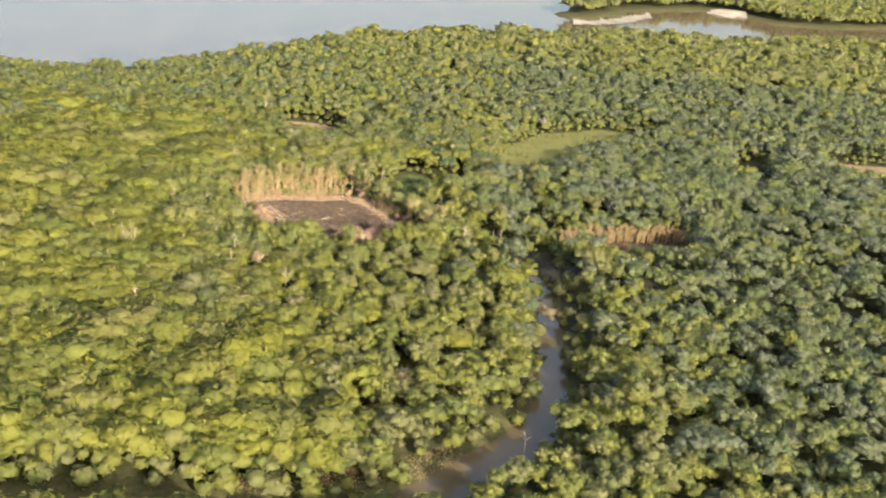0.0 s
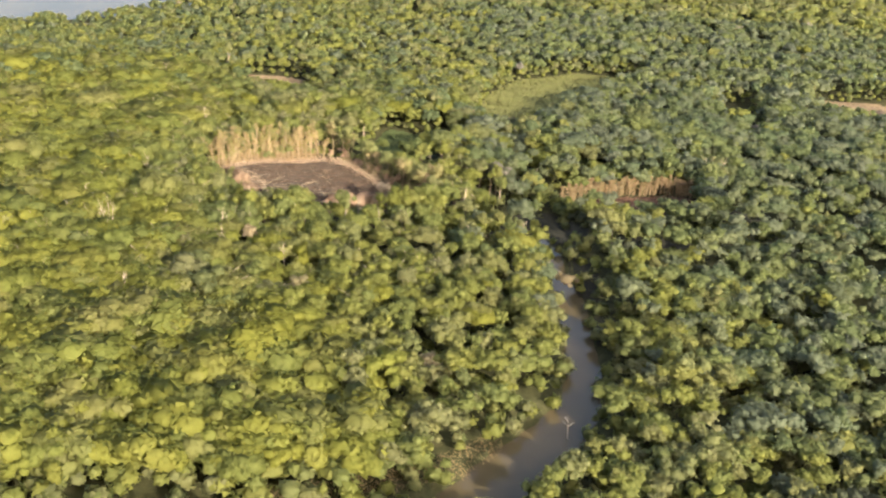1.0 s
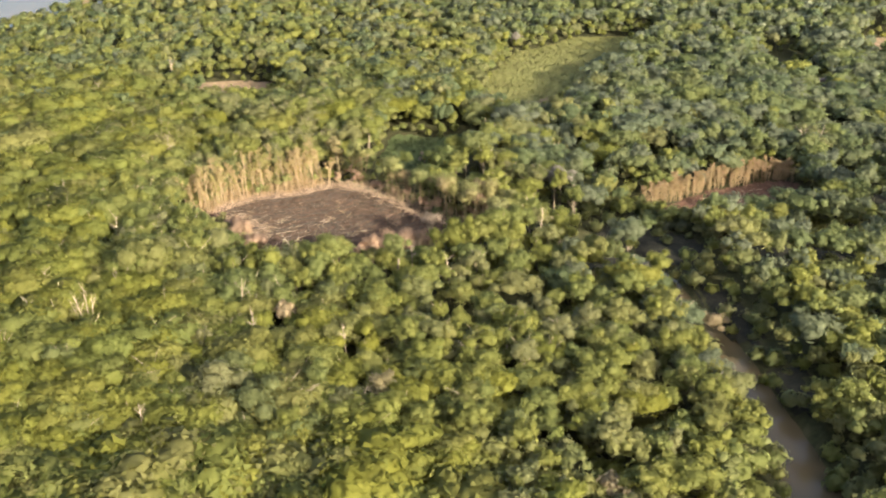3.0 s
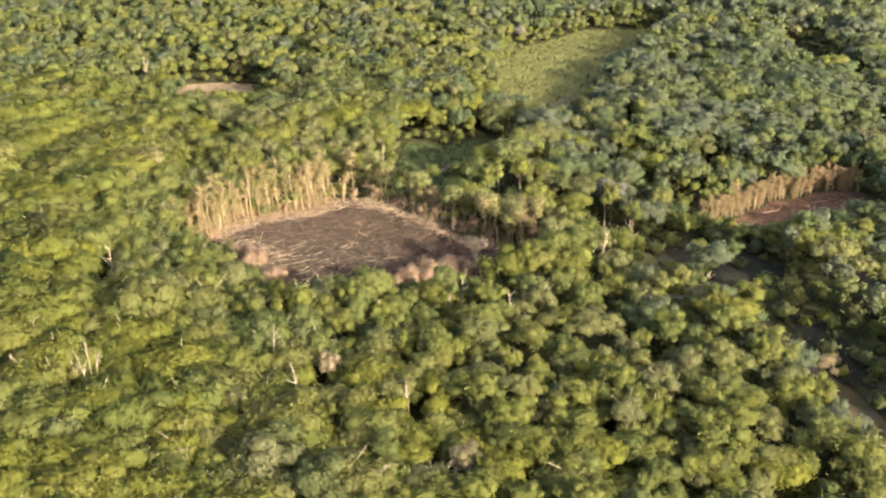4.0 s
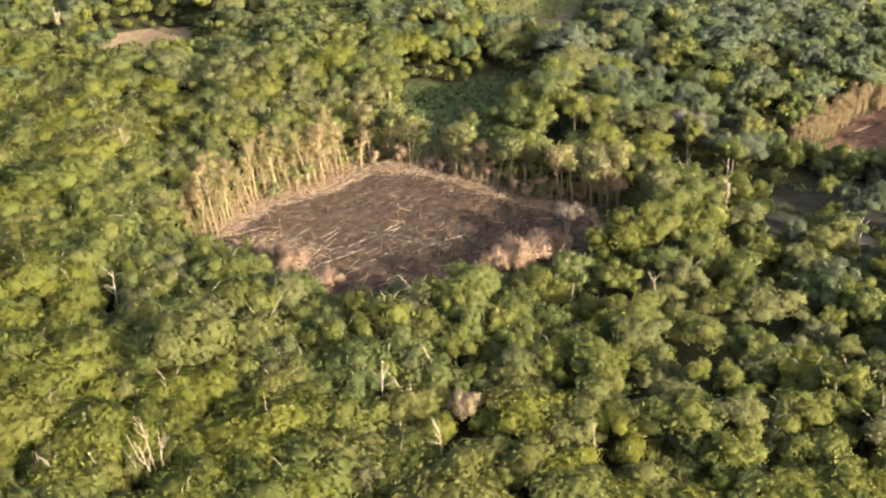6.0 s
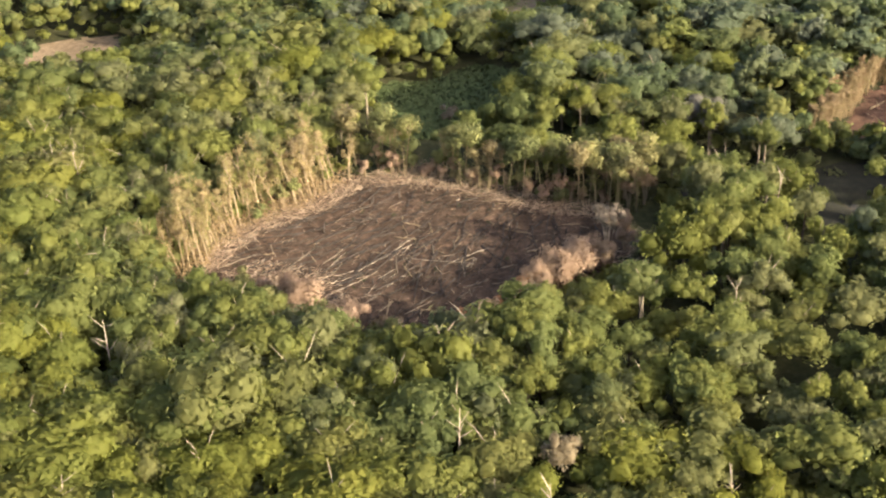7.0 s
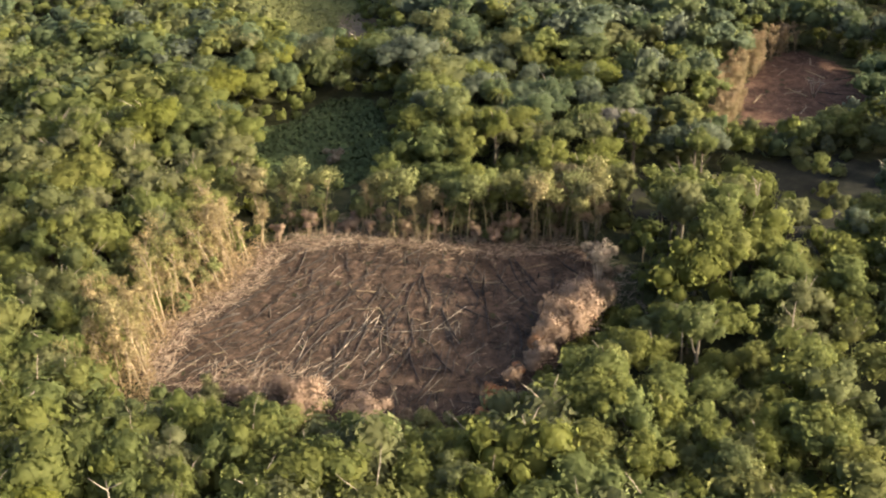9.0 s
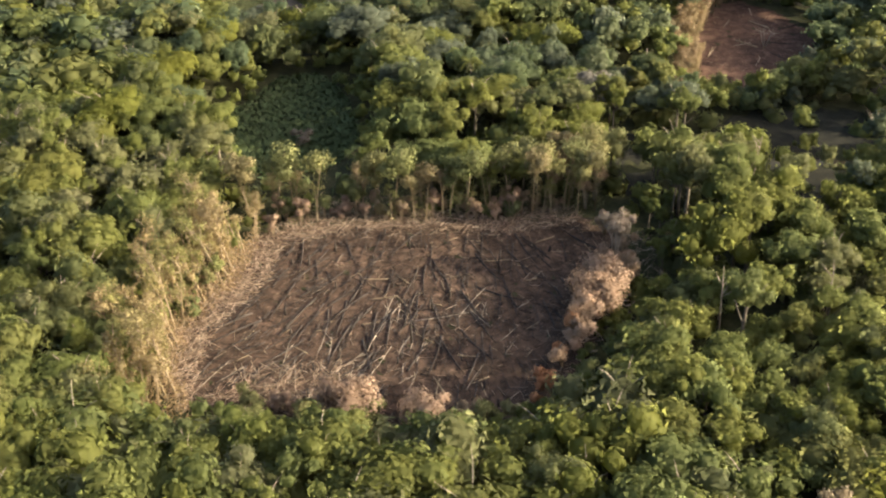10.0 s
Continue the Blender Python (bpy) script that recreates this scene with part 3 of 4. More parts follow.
# bare trees: x, y, height, stems, spread of the limbs
SNAGS = [
    (-12.4, -53.2, 7.6, 1, 0.16, "small white bare tree standing above the canopy"), (-37.2, -46, 9.4, 5, 0.09, "pale many-stemmed bare tree among green crowns"),
    (53, -109.6, 4.8, 1, 0.18, "lone white forked snag at the water's edge"), (49.6, -31.4, 4.4, 2, 0.2, "grey bare snag leaning over the river bank"),
    (101, 15, 8.8, 3, 0.24, "large pale bare-crowned tree near the red plot"), (-50, 69, 7.6, 1, 0.16, "pale bare tree above distant forest"),
    (-33.4, 84.8, 7.6, 2, 0.16, "pale bare tree beside a distant bare plot")]
SNAGS += [(x, y, 7.2 + 0.2 * k, 1, 0.14, "thin pale bare tree among green crowns") for k, (x, y) in enumerate(
    [(13.2, -29.5), (18.6, -37.3), (-15.1, -42.3), (-26.6, -77.6), (0.6, -59), (-46.1, -33.6), (-37, -13.7), (36, -22), (-30, 26), (70, -30)])]
near_trees = both(grove(-58, 60, -88, 58, 3.3, lambda x, y: close_by(x, y) & (closed(x, y) < 0.5)), grove(-58, 60, -88, 58, 3.8, lambda x, y: close_by(x, y) & (closed(x, y) >= 0.5)))
rx, ry = scatter(-30, 34, -34, 2, 2.1)
rd = edge_distance(rx, ry, CLEARING)
ok = (rd > 0.9) & (rd < 4.6) & ~behind(rx, ry) & (rx < 27) & ((rx < -1) | (rd > 3.2)) & (np.hypot(rx + 16.6, ry + 9.4) > 4) & (np.hypot(rx + 14, ry + 15.6) > 3.5)
near_trees = both(near_trees, (rx[ok], ry[ok], rf.uniform(0.9, 1.7, ok.sum()), rf.uniform(1.6, 2.6, ok.sum()) + 0.40 * rd[ok], rf.uniform(0, 0.95, ok.sum())))      # young growth on the rim
order = np.argsort(edge_distance(near_trees[0], near_trees[1], CLEARING))
single, others = order[:290], order[290:]
sunward = (near_trees[1] < -15) & (near_trees[0] > -4) & (np.abs(edge_distance(near_trees[0], near_trees[1], CLEARING) - 10.75) < 3.25)      # tall trees that shade the clearing
near_trees[3][sunward] = np.maximum(near_trees[3][sunward], rf.uniform(9.0, 10.6, sunward.sum()))
near_trees[2][sunward] = np.maximum(near_trees[2][sunward], rf.uniform(2.2, 3.2, sunward.sum()))
ahead = (near_trees[0] - 10.5) * 0.5 - (near_trees[1] + 18.5) * 0.87      # lower trees on the sun's way to the dry bushes
lane = (np.abs((near_trees[0] - 10.5) * 0.87 + (near_trees[1] + 18.5) * 0.5) < 4.6) & (ahead > 1) & (ahead < 15)
near_trees[3][lane] = np.minimum(near_trees[3][lane], 2.4 + 0.30 * ahead[lane])
rise = edge_distance(near_trees[0], near_trees[1], CLEARING)      # the wood rises from the near rim
front = (near_trees[1] < -14) & (near_trees[0] > -14) & (near_trees[0] < 9) & (rise < 7.5)
near_trees[3][front] = np.minimum(near_trees[3][front], 2.2 + 0.5 * rise[front])
marked = tuple(np.array(c) for c in zip(*MARKED))
ex, ey = scatter(-16, 58, -84, -24, 6.6)
er = rf.uniform(2.0, 3.6, ex.shape)
ok = free_of(ex, ey, er)
ok &= np.array([min(math.hypot(x - m[0], y - m[1]) - m[2] for m in MARKED + SNAGS) > 2.5 for x, y in zip(ex, ey)])
wide = (ex[ok], ey[ok], er[ok], rf.uniform(7.0, 8.6, ok.sum()), rf.uniform(0.05, 0.92, ok.sum()))

cool = rf.uniform(0, 1, len(others)) < 0.7 * smooth(near_trees[0][others] + 0.25 * near_trees[1][others], 18, 52)
warm = ~cool & (rf.uniform(0, 1, len(others)) < 0.15 + 0.8 * closed(near_trees[0][others], near_trees[1][others]))
tagged(new("forest", wood_mesh("forest", [a[others[~cool & ~warm]] for a in near_trees], NEAR)), "dense sunlit green rainforest canopy around the clearing", "forest", kind="stuff")
tagged(new("closed_forest", wood_mesh("closed_forest", [a[others[warm]] for a in near_trees], FULL, WARM_CAST)), "closed rainforest canopy beside the clearing, warm light cast put into leaf colour", "forest", kind="stuff")
tagged(new("haze_blue_forest", wood_mesh("haze_blue_forest", [a[others[cool]] for a in near_trees], NEAR, HAZE_BLUE)), "green rainforest crowns near the dark hollows, haze blue put into leaf colour", "forest", kind="stuff")
tagged(new("wide_crowns", wood_mesh("wide_crowns", [np.concatenate([a, b]) for a, b in zip(wide, marked)], BIG)), "broad lobed crowns rising out of the rainforest canopy", "forest", kind="stuff")
low = grove(-70, 110, -150, 128, 3.0, lambda x, y: (y < 45 + 20 * (x > 36)) | (edge_distance(x, y, FIELD) < 5) | (edge_distance(x, y, FAR_BARE) < 5), -0.45, 0.1)
low = (low[0], low[1], low[2] * 0.85, np.where(low[0] < 24, 4.2, 2.8) + 1.2 * np.maximum(smooth(-(low[0] + 0.3 * low[1]), 4, 26), 0.6 * smooth(low[1], 14, 40)) + rf.uniform(-0.7, 0.8, low[0].shape) - 1.5 * np.any([inside(low[0], low[1], poly) for poly in HOLLOWS], 0) - 1.6 * (edge_distance(low[0], low[1], CLEARING) < 5) - 1.2 * inside(low[0], low[1], OPEN_WAY) - 1.6 * inside(low[0], low[1], OPEN_END) - 1.8 * inside(low[0], low[1], SCORCHED_POCKET), low[4] * 0.85)
skirt = []
for poly in (FIELD, FAR_BARE, FAR_STRIP, DARK_GAP, GLADE, SECOND):
    p = np.array(poly)
    ex, ey = scatter(p[:, 0].min() - 6, p[:, 0].max() + 6, p[:, 1].min() - 6, p[:, 1].max() + 6, 2.0)
    e = edge_distance(ex, ey, poly)
    ok = (e > 0.6) & (e < 5.5) & ~inside(ex, ey, OPEN_WAY) & ~((edge_distance(ex, ey, SECOND) < 4.5) & (ey > -5) & (ex < 97))
    skirt.append((ex[ok], ey[ok], rf.uniform(1.1, 1.9, ok.sum()), 1.4 + 0.75 * e[ok] + rf.uniform(-0.4, 0.8, ok.sum()), rf.uniform(0, 0.9, ok.sum())))
for more in skirt:
    low = both(low, more)
keep = ~np.any([inside(low[0], low[1], poly) for poly in HOLLOWS], 0) | (rf.uniform(0, 1, low[0].shape) < 0.5)
low = tuple(a[keep] for a in low)
tagged(new("undergrowth", wood_mesh("undergrowth", low, LOW)), "low shaded green undergrowth below the canopy", "undergrowth", kind="stuff")
mid = both(grove(-170, 240, -170, 81, 3.3, lambda x, y: mid_way(x, y) & (closed(x, y) < 0.5)), grove(-170, 240, -170, 81, 4.0, lambda x, y: mid_way(x, y) & (closed(x, y) >= 0.5)))
far = grove(-170, 270, 79, 205, 2.9, lambda x, y: (y >= 80) & (y < 200))


def haze_split(trees):
    """Trees without and with haze-blue leaves, mixing between the near bank and the far woods."""
    x, y = trees[:2]
    blue = rf.uniform(0, 1, x.shape) < np.maximum(0.3 * smooth(y, -10, 120), 0.92 * smooth(x + 0.2 * y, 38, 90))
    return tuple(a[~blue] for a in trees), tuple(a[blue] for a in trees)


green, blue = haze_split(mid)
warm = rf.uniform(0, 1, len(green[0])) < closed(green[0], green[1])
tagged(new("woods", wood_mesh("woods", [a[~warm] for a in green], MID)), "continuous green rainforest along the river", "forest", kind="stuff")
tagged(new("closed_woods", wood_mesh("closed_woods", [a[warm] for a in green], CARPET, WARM_CAST)), "even rainforest carpet away from the river, warm light cast put into leaf colour", "forest", kind="stuff")
tagged(new("haze_blue_woods", wood_mesh("haze_blue_woods", blue, MID, HAZE_BLUE)), "rainforest crowns across the river, haze blue and dimness put into leaf colour", "forest", kind="stuff")
green, blue = haze_split(far)
tagged(new("far_woods", wood_mesh("far_woods", green, FAR)), "distant rainforest crowns of a yellower green", "forest", kind="stuff")
tagged(new("far_haze_blue_woods", wood_mesh("far_haze_blue_woods", blue, FAR, HAZE_BLUE)), "distant rainforest with haze blue and dimness put into leaf colour", "forest", kind="stuff")
tagged(new("river_woods", wood_mesh("river_woods", grove(-60, 300, 199, 540, 3.3, lambda x, y: y >= 200), OUTER)), "rainforest on the shores of the wide river", "forest", kind="stuff")
bx, by = scatter(-160, 190, -400, 40, 7.0)
ok = ~inside(bx, by, WOODS) & (river_distance(bx, by) > 2) & (edge_distance(bx, by, LAND) < -4)
bx, by = bx[ok], by[ok]
tagged(new("outer_woods", wood_mesh("outer_woods", (bx, by, rf.uniform(3.6, 5.6, bx.shape), rf.uniform(5.5, 7.8, bx.shape), rf.uniform(0, 0.97, bx.shape)), OUTER)), "rainforest going on beyond the river", "forest", kind="stuff")

# pale bare boughs showing between the crowns
some = rf.choice(len(near_trees[0]), 280, replace=False)
boughs = []
for i in some:
    x, y, r, top, _ = (float(a[i]) for a in near_trees)
    for k in range(rf.randint(1, 4)):
        a, o = rf.uniform(0, 6.28), r * rf.uniform(0.1, 0.8)
        foot = Vector((x + 0.3 * o * math.cos(a), y + 0.3 * o * math.sin(a), top - 1.6))
        tip = Vector((x + o * math.cos(a), y + o * math.sin(a), top - rf.uniform(-0.35, 0.35)))
        bend = foot.lerp(tip, 0.55) + Vector((rf.uniform(-0.15, 0.15), rf.uniform(-0.15, 0.15), 0.1))
        boughs.append(tube([foot, bend, tip], [0.036, 0.028, 0.010], 4, False))
tagged(new("bare_boughs", mesh_of("bare_boughs", *joined(boughs), [PALE])), "pale bare boughs showing between green crowns", "branches", kind="stuff")

crown_meshes = [mesh_of("crown", v, f, [GREEN_ONE], normals=n) for v, f, n in NEAR]
trunk_meshes = [mesh_of("trunk", *trunk_with_limbs(40 + k, 1.0, 0.022, 0.16), [BARK]) for k in range(4)]
for n, i in enumerate(single):
    x, y, r, top, _ = (float(a[i]) for a in near_trees)
    tree = new("tree")
    tree.matrix_world = pose(x, y, float(ground_height(x, y)) - 0.1, 0, 0, float(rf.uniform(0, 360)))
    stem = part("trunk", trunk_meshes[n % 4], tree)
    stem.scale = (top * 0.9, top * 0.9, top - 0.5 * r)
    c = part("crown", crown_meshes[n % 10], tree)
    h = max(r * float(rf.uniform(0.8, 1.2)), 0.30 * top)
    c.scale, c.location = (r, r, h), (0, 0, top - 0.75 * h)
    tagged(tree, "leafy green rainforest tree beside the burnt clearing", "tree", "trees round the clearing")


# ---- scorched trees round the large clearing ----
def tuft(r, middle, size, n, leaf, flat=0.8, whole=(0, 0, 0)):
    """A loose bunch of leaves round a point."""
    d = unit(r, n)
    pos = np.array(middle) + d * size * r.uniform(0.35, 1.05, (n, 1)) * [1, 1, flat]
    return *leaves_at(r, pos, d, leaf, 0.9), np.repeat(d + np.array(whole) + 0.4 * unit(r, n), 3, 0)


def scorched_tree(seed, height, leafy, material, hang=0.5):
    """A thin bare pole with a few upright limbs and dry leaves at its head and down its stem."""
    r, q = np.random.RandomState(seed), random.Random(seed)
    lean = Vector((q.uniform(-1, 1), q.uniform(-1, 1), 0)) * height * 0.15
    at = lambda s: Vector((0, 0, height * s)) + lean * s * s
    r0 = 0.05 + 0.007 * height
    wood = [tube([at(s) for s in (0, 0.3, 0.65, 1)], [r0 * 1.25, r0 * 0.9, r0 * 0.65, r0 * 0.25], 6)]
    leaves = []
    for k in range(q.randint(3, 6)):
        s, a, out = q.uniform(0.5, 0.9), q.uniform(0, 6.28), height * q.uniform(0.06, 0.19 if leafy > 200 else 0.15)
        tip = at(s) + Vector((math.cos(a) * out, math.sin(a) * out, height * q.uniform(0.10, 0.26)))
        wood.append(tube([at(s), at(s).lerp(tip, 0.55), tip], [r0 * 0.5, r0 * 0.38, r0 * 0.14], 5))
        leaves.append(tuft(r, tip, height * (0.14 if leafy > 200 else 0.09), int(leafy * 0.55), 0.16 if leafy > 200 else 0.11))
    leaves.append(tuft(r, at(0.98), height * (0.20 if leafy > 200 else 0.10), int(leafy * 0.9), 0.16 if leafy > 200 else 0.11))
    n = int(leafy * hang * 1.6)
    if n:
        s = r.uniform(0.1, 0.9, n)
        side = unit(r, n) * [1, 1, 0.2]
        pos = np.stack([np.array(at(float(k))) for k in s]) + side * height * 0.11 * r.uniform(0.2, 1.3, (n, 1))
        leaves.append((*leaves_at(r, pos, side, 0.10, 0.9), np.repeat(side + 0.5 * unit(r, n), 3, 0)))
    tree = new("dead_tree")
    stem = part("trunk", mesh_of("trunk", *wood[0], [TAN]), tree)
    for limb in wood[1:]:
        part("limb", mesh_of("limb", *limb, [TAN]), stem)
    part("crown", leaf_mesh("crown", leaves, material), tree)
    return tree


def along(poly, first, last, gap, offset):
    """Places every gap metres along poly's outline, offset outwards."""
    out = []
    for (x0, y0), (x1, y1) in zip(poly[first:last], poly[first + 1:last + 1]):
        n = max(1, round(math.hypot(x1 - x0, y1 - y0) / gap))
        nx, ny = -(y1 - y0), x1 - x0
        k = math.hypot(nx, ny)
        for j in range(n):
            s = (j + rf.uniform(0.2, 0.8)) / n
            o = offset * rf.uniform(0.0, 1.0) + 0.15
            out.append((x0 + (x1 - x0) * s + nx / k * o, y0 + (y1 - y0) * s + ny / k * o))
    return out


DRY_SHAPES = [scorched_tree(500 + k, h, n, DRY, g) for k, (h, n, g) in enumerate([(6.2, 110, 0.9), (7.0, 150, 0.6), (7.6, 110, 0.6), (5.4, 130, 1.0), (6.6, 90, 0.6), (7.2, 170, 0.7)])]
HALF_SHAPES = [scorched_tree(520 + k, h, n, HALF, g) for k, (h, n, g) in enumerate([(6.8, 440, 0.7), (7.6, 520, 0.6), (6.4, 340, 0.9), (7.0, 240, 1.3)])]
spots = along(CLEARING, 0, 4, 0.25, 5.2)
for n, (x, y) in enumerate(spots):
    tree = DRY_SHAPES[n % 6] if n < 6 else copy_thing(DRY_SHAPES[n % 6], pose(0, 0, 0))
    k = float(rf.uniform(0.6, 1.12))
    lean = Matrix.Rotation(radians(float(rf.normal(9, 6))), 4, Vector((-0.85, -0.5, 0)))
    tree.matrix_world = pose(x, y, float(ground_height(x, y)) - 0.08) @ lean @ pose(0, 0, 0, 0, 0, float(rf.uniform(0, 360))) @ Matrix.Diagonal((k, k, k, 1))
    tagged(tree, "thin scorched tree with dry tan leaves at the burnt edge", "dead tree", "scorched trees round the clearing")
heads = [(3.7, 20.6), (5.9, 18.5), (7.3, 16.7), (8.4, 15.2), (12.4, 10.2), (13.4, 8.4), (14.4, 6.6), (15.0, 5.4), (16.8, 3.6), (18.2, 2.4), (19.8, 0.9), (21.4, -1.0), (22.6, -3.2), (24.2, -4.6), (25.6, -5.4)]
spots = heads + [(26.6, -5.4), (28.0, -2.8), (29.4, -5.8), (27.6, -8.2), (30.2, -3.8), (25.8, -7.0)] + [(x + float(rf.uniform(-0.9, 1.6)), y + float(rf.uniform(-0.5, 2.6))) for x, y in heads for _ in range(2)]
for n, (x, y) in enumerate(spots):
    source = HALF_SHAPES[n % 4] if n < 21 else DRY_SHAPES[n % 6]
    tree = source if n < 4 else copy_thing(source, pose(0, 0, 0))
    k = float(rf.uniform(0.8, 1.12) if n < 21 else rf.uniform(0.4, 0.85))
    tree.matrix_world = pose(x, y, float(ground_height(x, y)) - 0.05, 0, 0, float(rf.uniform(0, 360))) @ Matrix.Diagonal((k, k, k, 1))
    tagged(tree, "tall bare-stemmed tree with scorched olive head at the burnt edge", "dead tree", "scorched trees round the clearing")


# ---- dry bushes on the clearing's near rim ----
def bush(seed, r, height, material, label, x, y, pale=False, clear=0.45, fine=1.0):
    q = np.random.RandomState(seed)
    leaves, stems = [], []
    for k in range(17 if r > 1.8 else 12 if r > 1.4 else 7):
        a, o = q.uniform(0, 6.28), q.uniform(0.1, 0.85) * r
        top = (math.cos(a) * o, math.sin(a) * o, height * q.uniform(clear, 0.88))
        stems.append(tube([(math.cos(a) * 0.08 * r, math.sin(a) * 0.08 * r, 0), (top[0] * 0.4, top[1] * 0.4, top[2] * 0.6), top], [0.05, 0.035, 0.012], 5))
        leaves.append(tuft(q, top, r * q.uniform(0.28, 0.52), int((100 + 60 * r) / fine ** 2), (0.10 + 0.03 * r) * fine, 0.9, (1.2 * top[0] / r, 1.2 * top[1] / r, 0.7)))
    ob = new("bush")
    ob.matrix_world = pose(x, y, float(ground_height(x, y)) - 0.03)
    for stem in stems:
        part("stem", mesh_of("stem", *stem, [PALE if pale else TAN]), ob)
    part("foliage", leaf_mesh("foliage", leaves, material), ob)
    return tagged(ob, label, "bush", "dry bushes on the rim")


for n, (x, y, r, h) in enumerate([(-16.4, -9.2, 2.9, 4.2), (-13.4, -15.2, 2.4, 3.6), (13.2, -17.2, 2.9, 4.2), (10.2, -17.8, 3.0, 4.0), (16.2, -16.6, 2.2, 3.6), (-14.8, -8.2, 1.4, 2.0), (7.4, -19.0, 2.0, 4.2), (16.0, -18.6, 1.8, 4.4),
                                  (-12.6, -13.4, 1.3, 1.8), (4.2, -19.6, 1.7, 2.8), (1.2, -20.0, 1.4, 2.2), (20.8, -15.4, 1.2, 3.0), (23.6, -11.6, 1.4, 2.6), (-17.8, -3.6, 1.4, 2.0), (-9.8, -17.4, 1.5, 2.2)]):
    bush(600 + n, r, h, RUST, "dry pinkish-tan leafless-looking bush on the clearing's rim", x, y, fine=0.62 if r > 1.8 else 0.8)
for n, (x, y, r, h) in enumerate([(5.6, -18.2, 1.3, 2.8), (-2.8, -20.2, 1.3, 2.0), (2.6, -18.6, 0.9, 1.5), (-5.0, -20.8, 0.9, 1.4)]):
    bush(640 + n, r, h, ORANGE, "rusty orange scorched shrub on the clearing's rim", x, y)
for n, (x, y, r, h) in enumerate([(-18.6, -6.4, 1.6, 3.0), (-15.6, -11.4, 1.6, 3.0), (-10.6, -18.8, 1.7, 2.6), (-14.6, -16.8, 1.5, 2.4), (-7.6, -20.8, 1.5, 2.2), (-19.6, -1.2, 1.4, 2.2)]):
    bush(690 + n, r, h, HALF, "half-scorched olive bush on the clearing's rim", x, y)
for n, (x, y) in enumerate(along(CLEARING, 12, 18, 1.5, 2.2)):
    bush(670 + n, 0.8 + 0.1 * (n % 5), 1.3 + 0.15 * (n % 6), GREEN_ONE, "low green regrowth bush on the clearing's rim", x, y)
for n, (x, y) in enumerate(along(CLEARING, 0, 3, 1.7, 6.5)):
    bush(720 + n, 1.0 + 0.15 * (n % 5), 2.2 + 0.35 * (n % 6), HALF, "half-scorched olive bush among dead poles", x, y)
for n, (x, y) in enumerate(along(CLEARING, 4, 9, 1.15, 2.4)):
    bush(760 + n, 0.8 + 0.12 * (n % 5), 1.5 + 0.4 * (n * 3 % 7), RUST if n % 3 else HALF, "brown scorched shrub under tall bare-stemmed trees" if n % 3 else "olive scorched shrub under tall bare-stemmed trees", x, y, fine=0.85)
for n, (x, y, r, h) in enumerate([(26.2, -3.4, 1.6, 5.6), (28.4, -4.6, 1.9, 6.0), (29.6, -7.0, 1.5, 5.0), (27.2, -7.2, 1.4, 4.2)]):
    bush(790 + n, r, h, RUST, "brown dead tree clump with thin bare stems", x, y, True, 0.6)
bush(660, 1.9, 7.0, ASHEN, "pale tan dead tree head on thin stems at the rim", 18.0, -16.0, True, 0.74)


bush(661, 1.2, 2.2, ASHEN, "pale dry grass tuft standing in the dark glade", 22.2, 29.4, True, 0.3)


# ---- felled timber in the large clearing ----
def log_mesh(seed, length, r0, material, forked=False):
    q = random.Random(seed)
    bend = q.uniform(-0.03, 0.03) * length
    pts = [(length * (s - 0.5), bend * math.sin(math.pi * s), r0 * 0.8 + 0.04 * length * abs(s - 0.5) * q.random()) for s in (0, 0.25, 0.5, 0.75, 1)]
    parts = [tube(pts, [r0 * k for k in (1.0, 0.92, 0.8, 0.66, 0.42)], 7)]
    if forked:
        for k in range(3):
            i, side = q.choice((2, 3)), q.choice((-1, 1))
            a = Vector(pts[i])
            b = a + Vector((length * q.uniform(0.1, 0.22), side * length * q.uniform(0.06, 0.16), length * q.uniform(0.02, 0.08)))
            parts.append(tube([a, a.lerp(b, 0.5), b], [r0 * 0.5, r0 * 0.35, r0 * 0.12], 5))
    return mesh_of("log", *joined(parts), [material])


CHAR_LOGS = [log_mesh(700 + k, l, r, CHAR, k % 2 == 0) for k, (l, r) in enumerate([(4.6, 0.09), (5.8, 0.10), (3.6, 0.08), (6.2, 0.105), (4.0, 0.09), (2.8, 0.075)])]
PALE_LOGS = [log_mesh(720 + k, l, r, PALE, k % 3 == 0) for k, (l, r) in enumerate([(3.0, 0.05), (4.4, 0.06), (2.2, 0.04), (3.6, 0.055), (1.6, 0.035)])]
BROWN_LOGS = [log_mesh(740 + k, l, r, TAN, k % 2 == 1) for k, (l, r) in enumerate([(2.6, 0.07), (3.8, 0.09), (1.8, 0.06)])]


def lay(mesh, x, y, turn, label, group, k=1.0, tip=0.0):
    ob = new("log", mesh)
    ob.matrix_world = pose(x, y, float(ground_height(x, y)) + 0.05, 0, tip, turn) @ Matrix.Diagonal((k, k, k, 1))
    return tagged(ob, label, "log", group)


def fallen(x, y):
    """The direction in which the trunks were felled, fanning out over the clearing."""
    return 24 + 2.0 * (0.6 * x - 0.8 * y)


def in_clearing(n, poly, margin):
    out = []
    p = np.array(poly)
    while len(out) < n:
        x, y = rf.uniform(*p.min(0)[[0]], p.max(0)[0]), rf.uniform(p.min(0)[1], p.max(0)[1])
        if edge_distance(np.array([x]), np.array([y]), poly)[0] < -margin:
            out.append((float(x), float(y)))
    return out


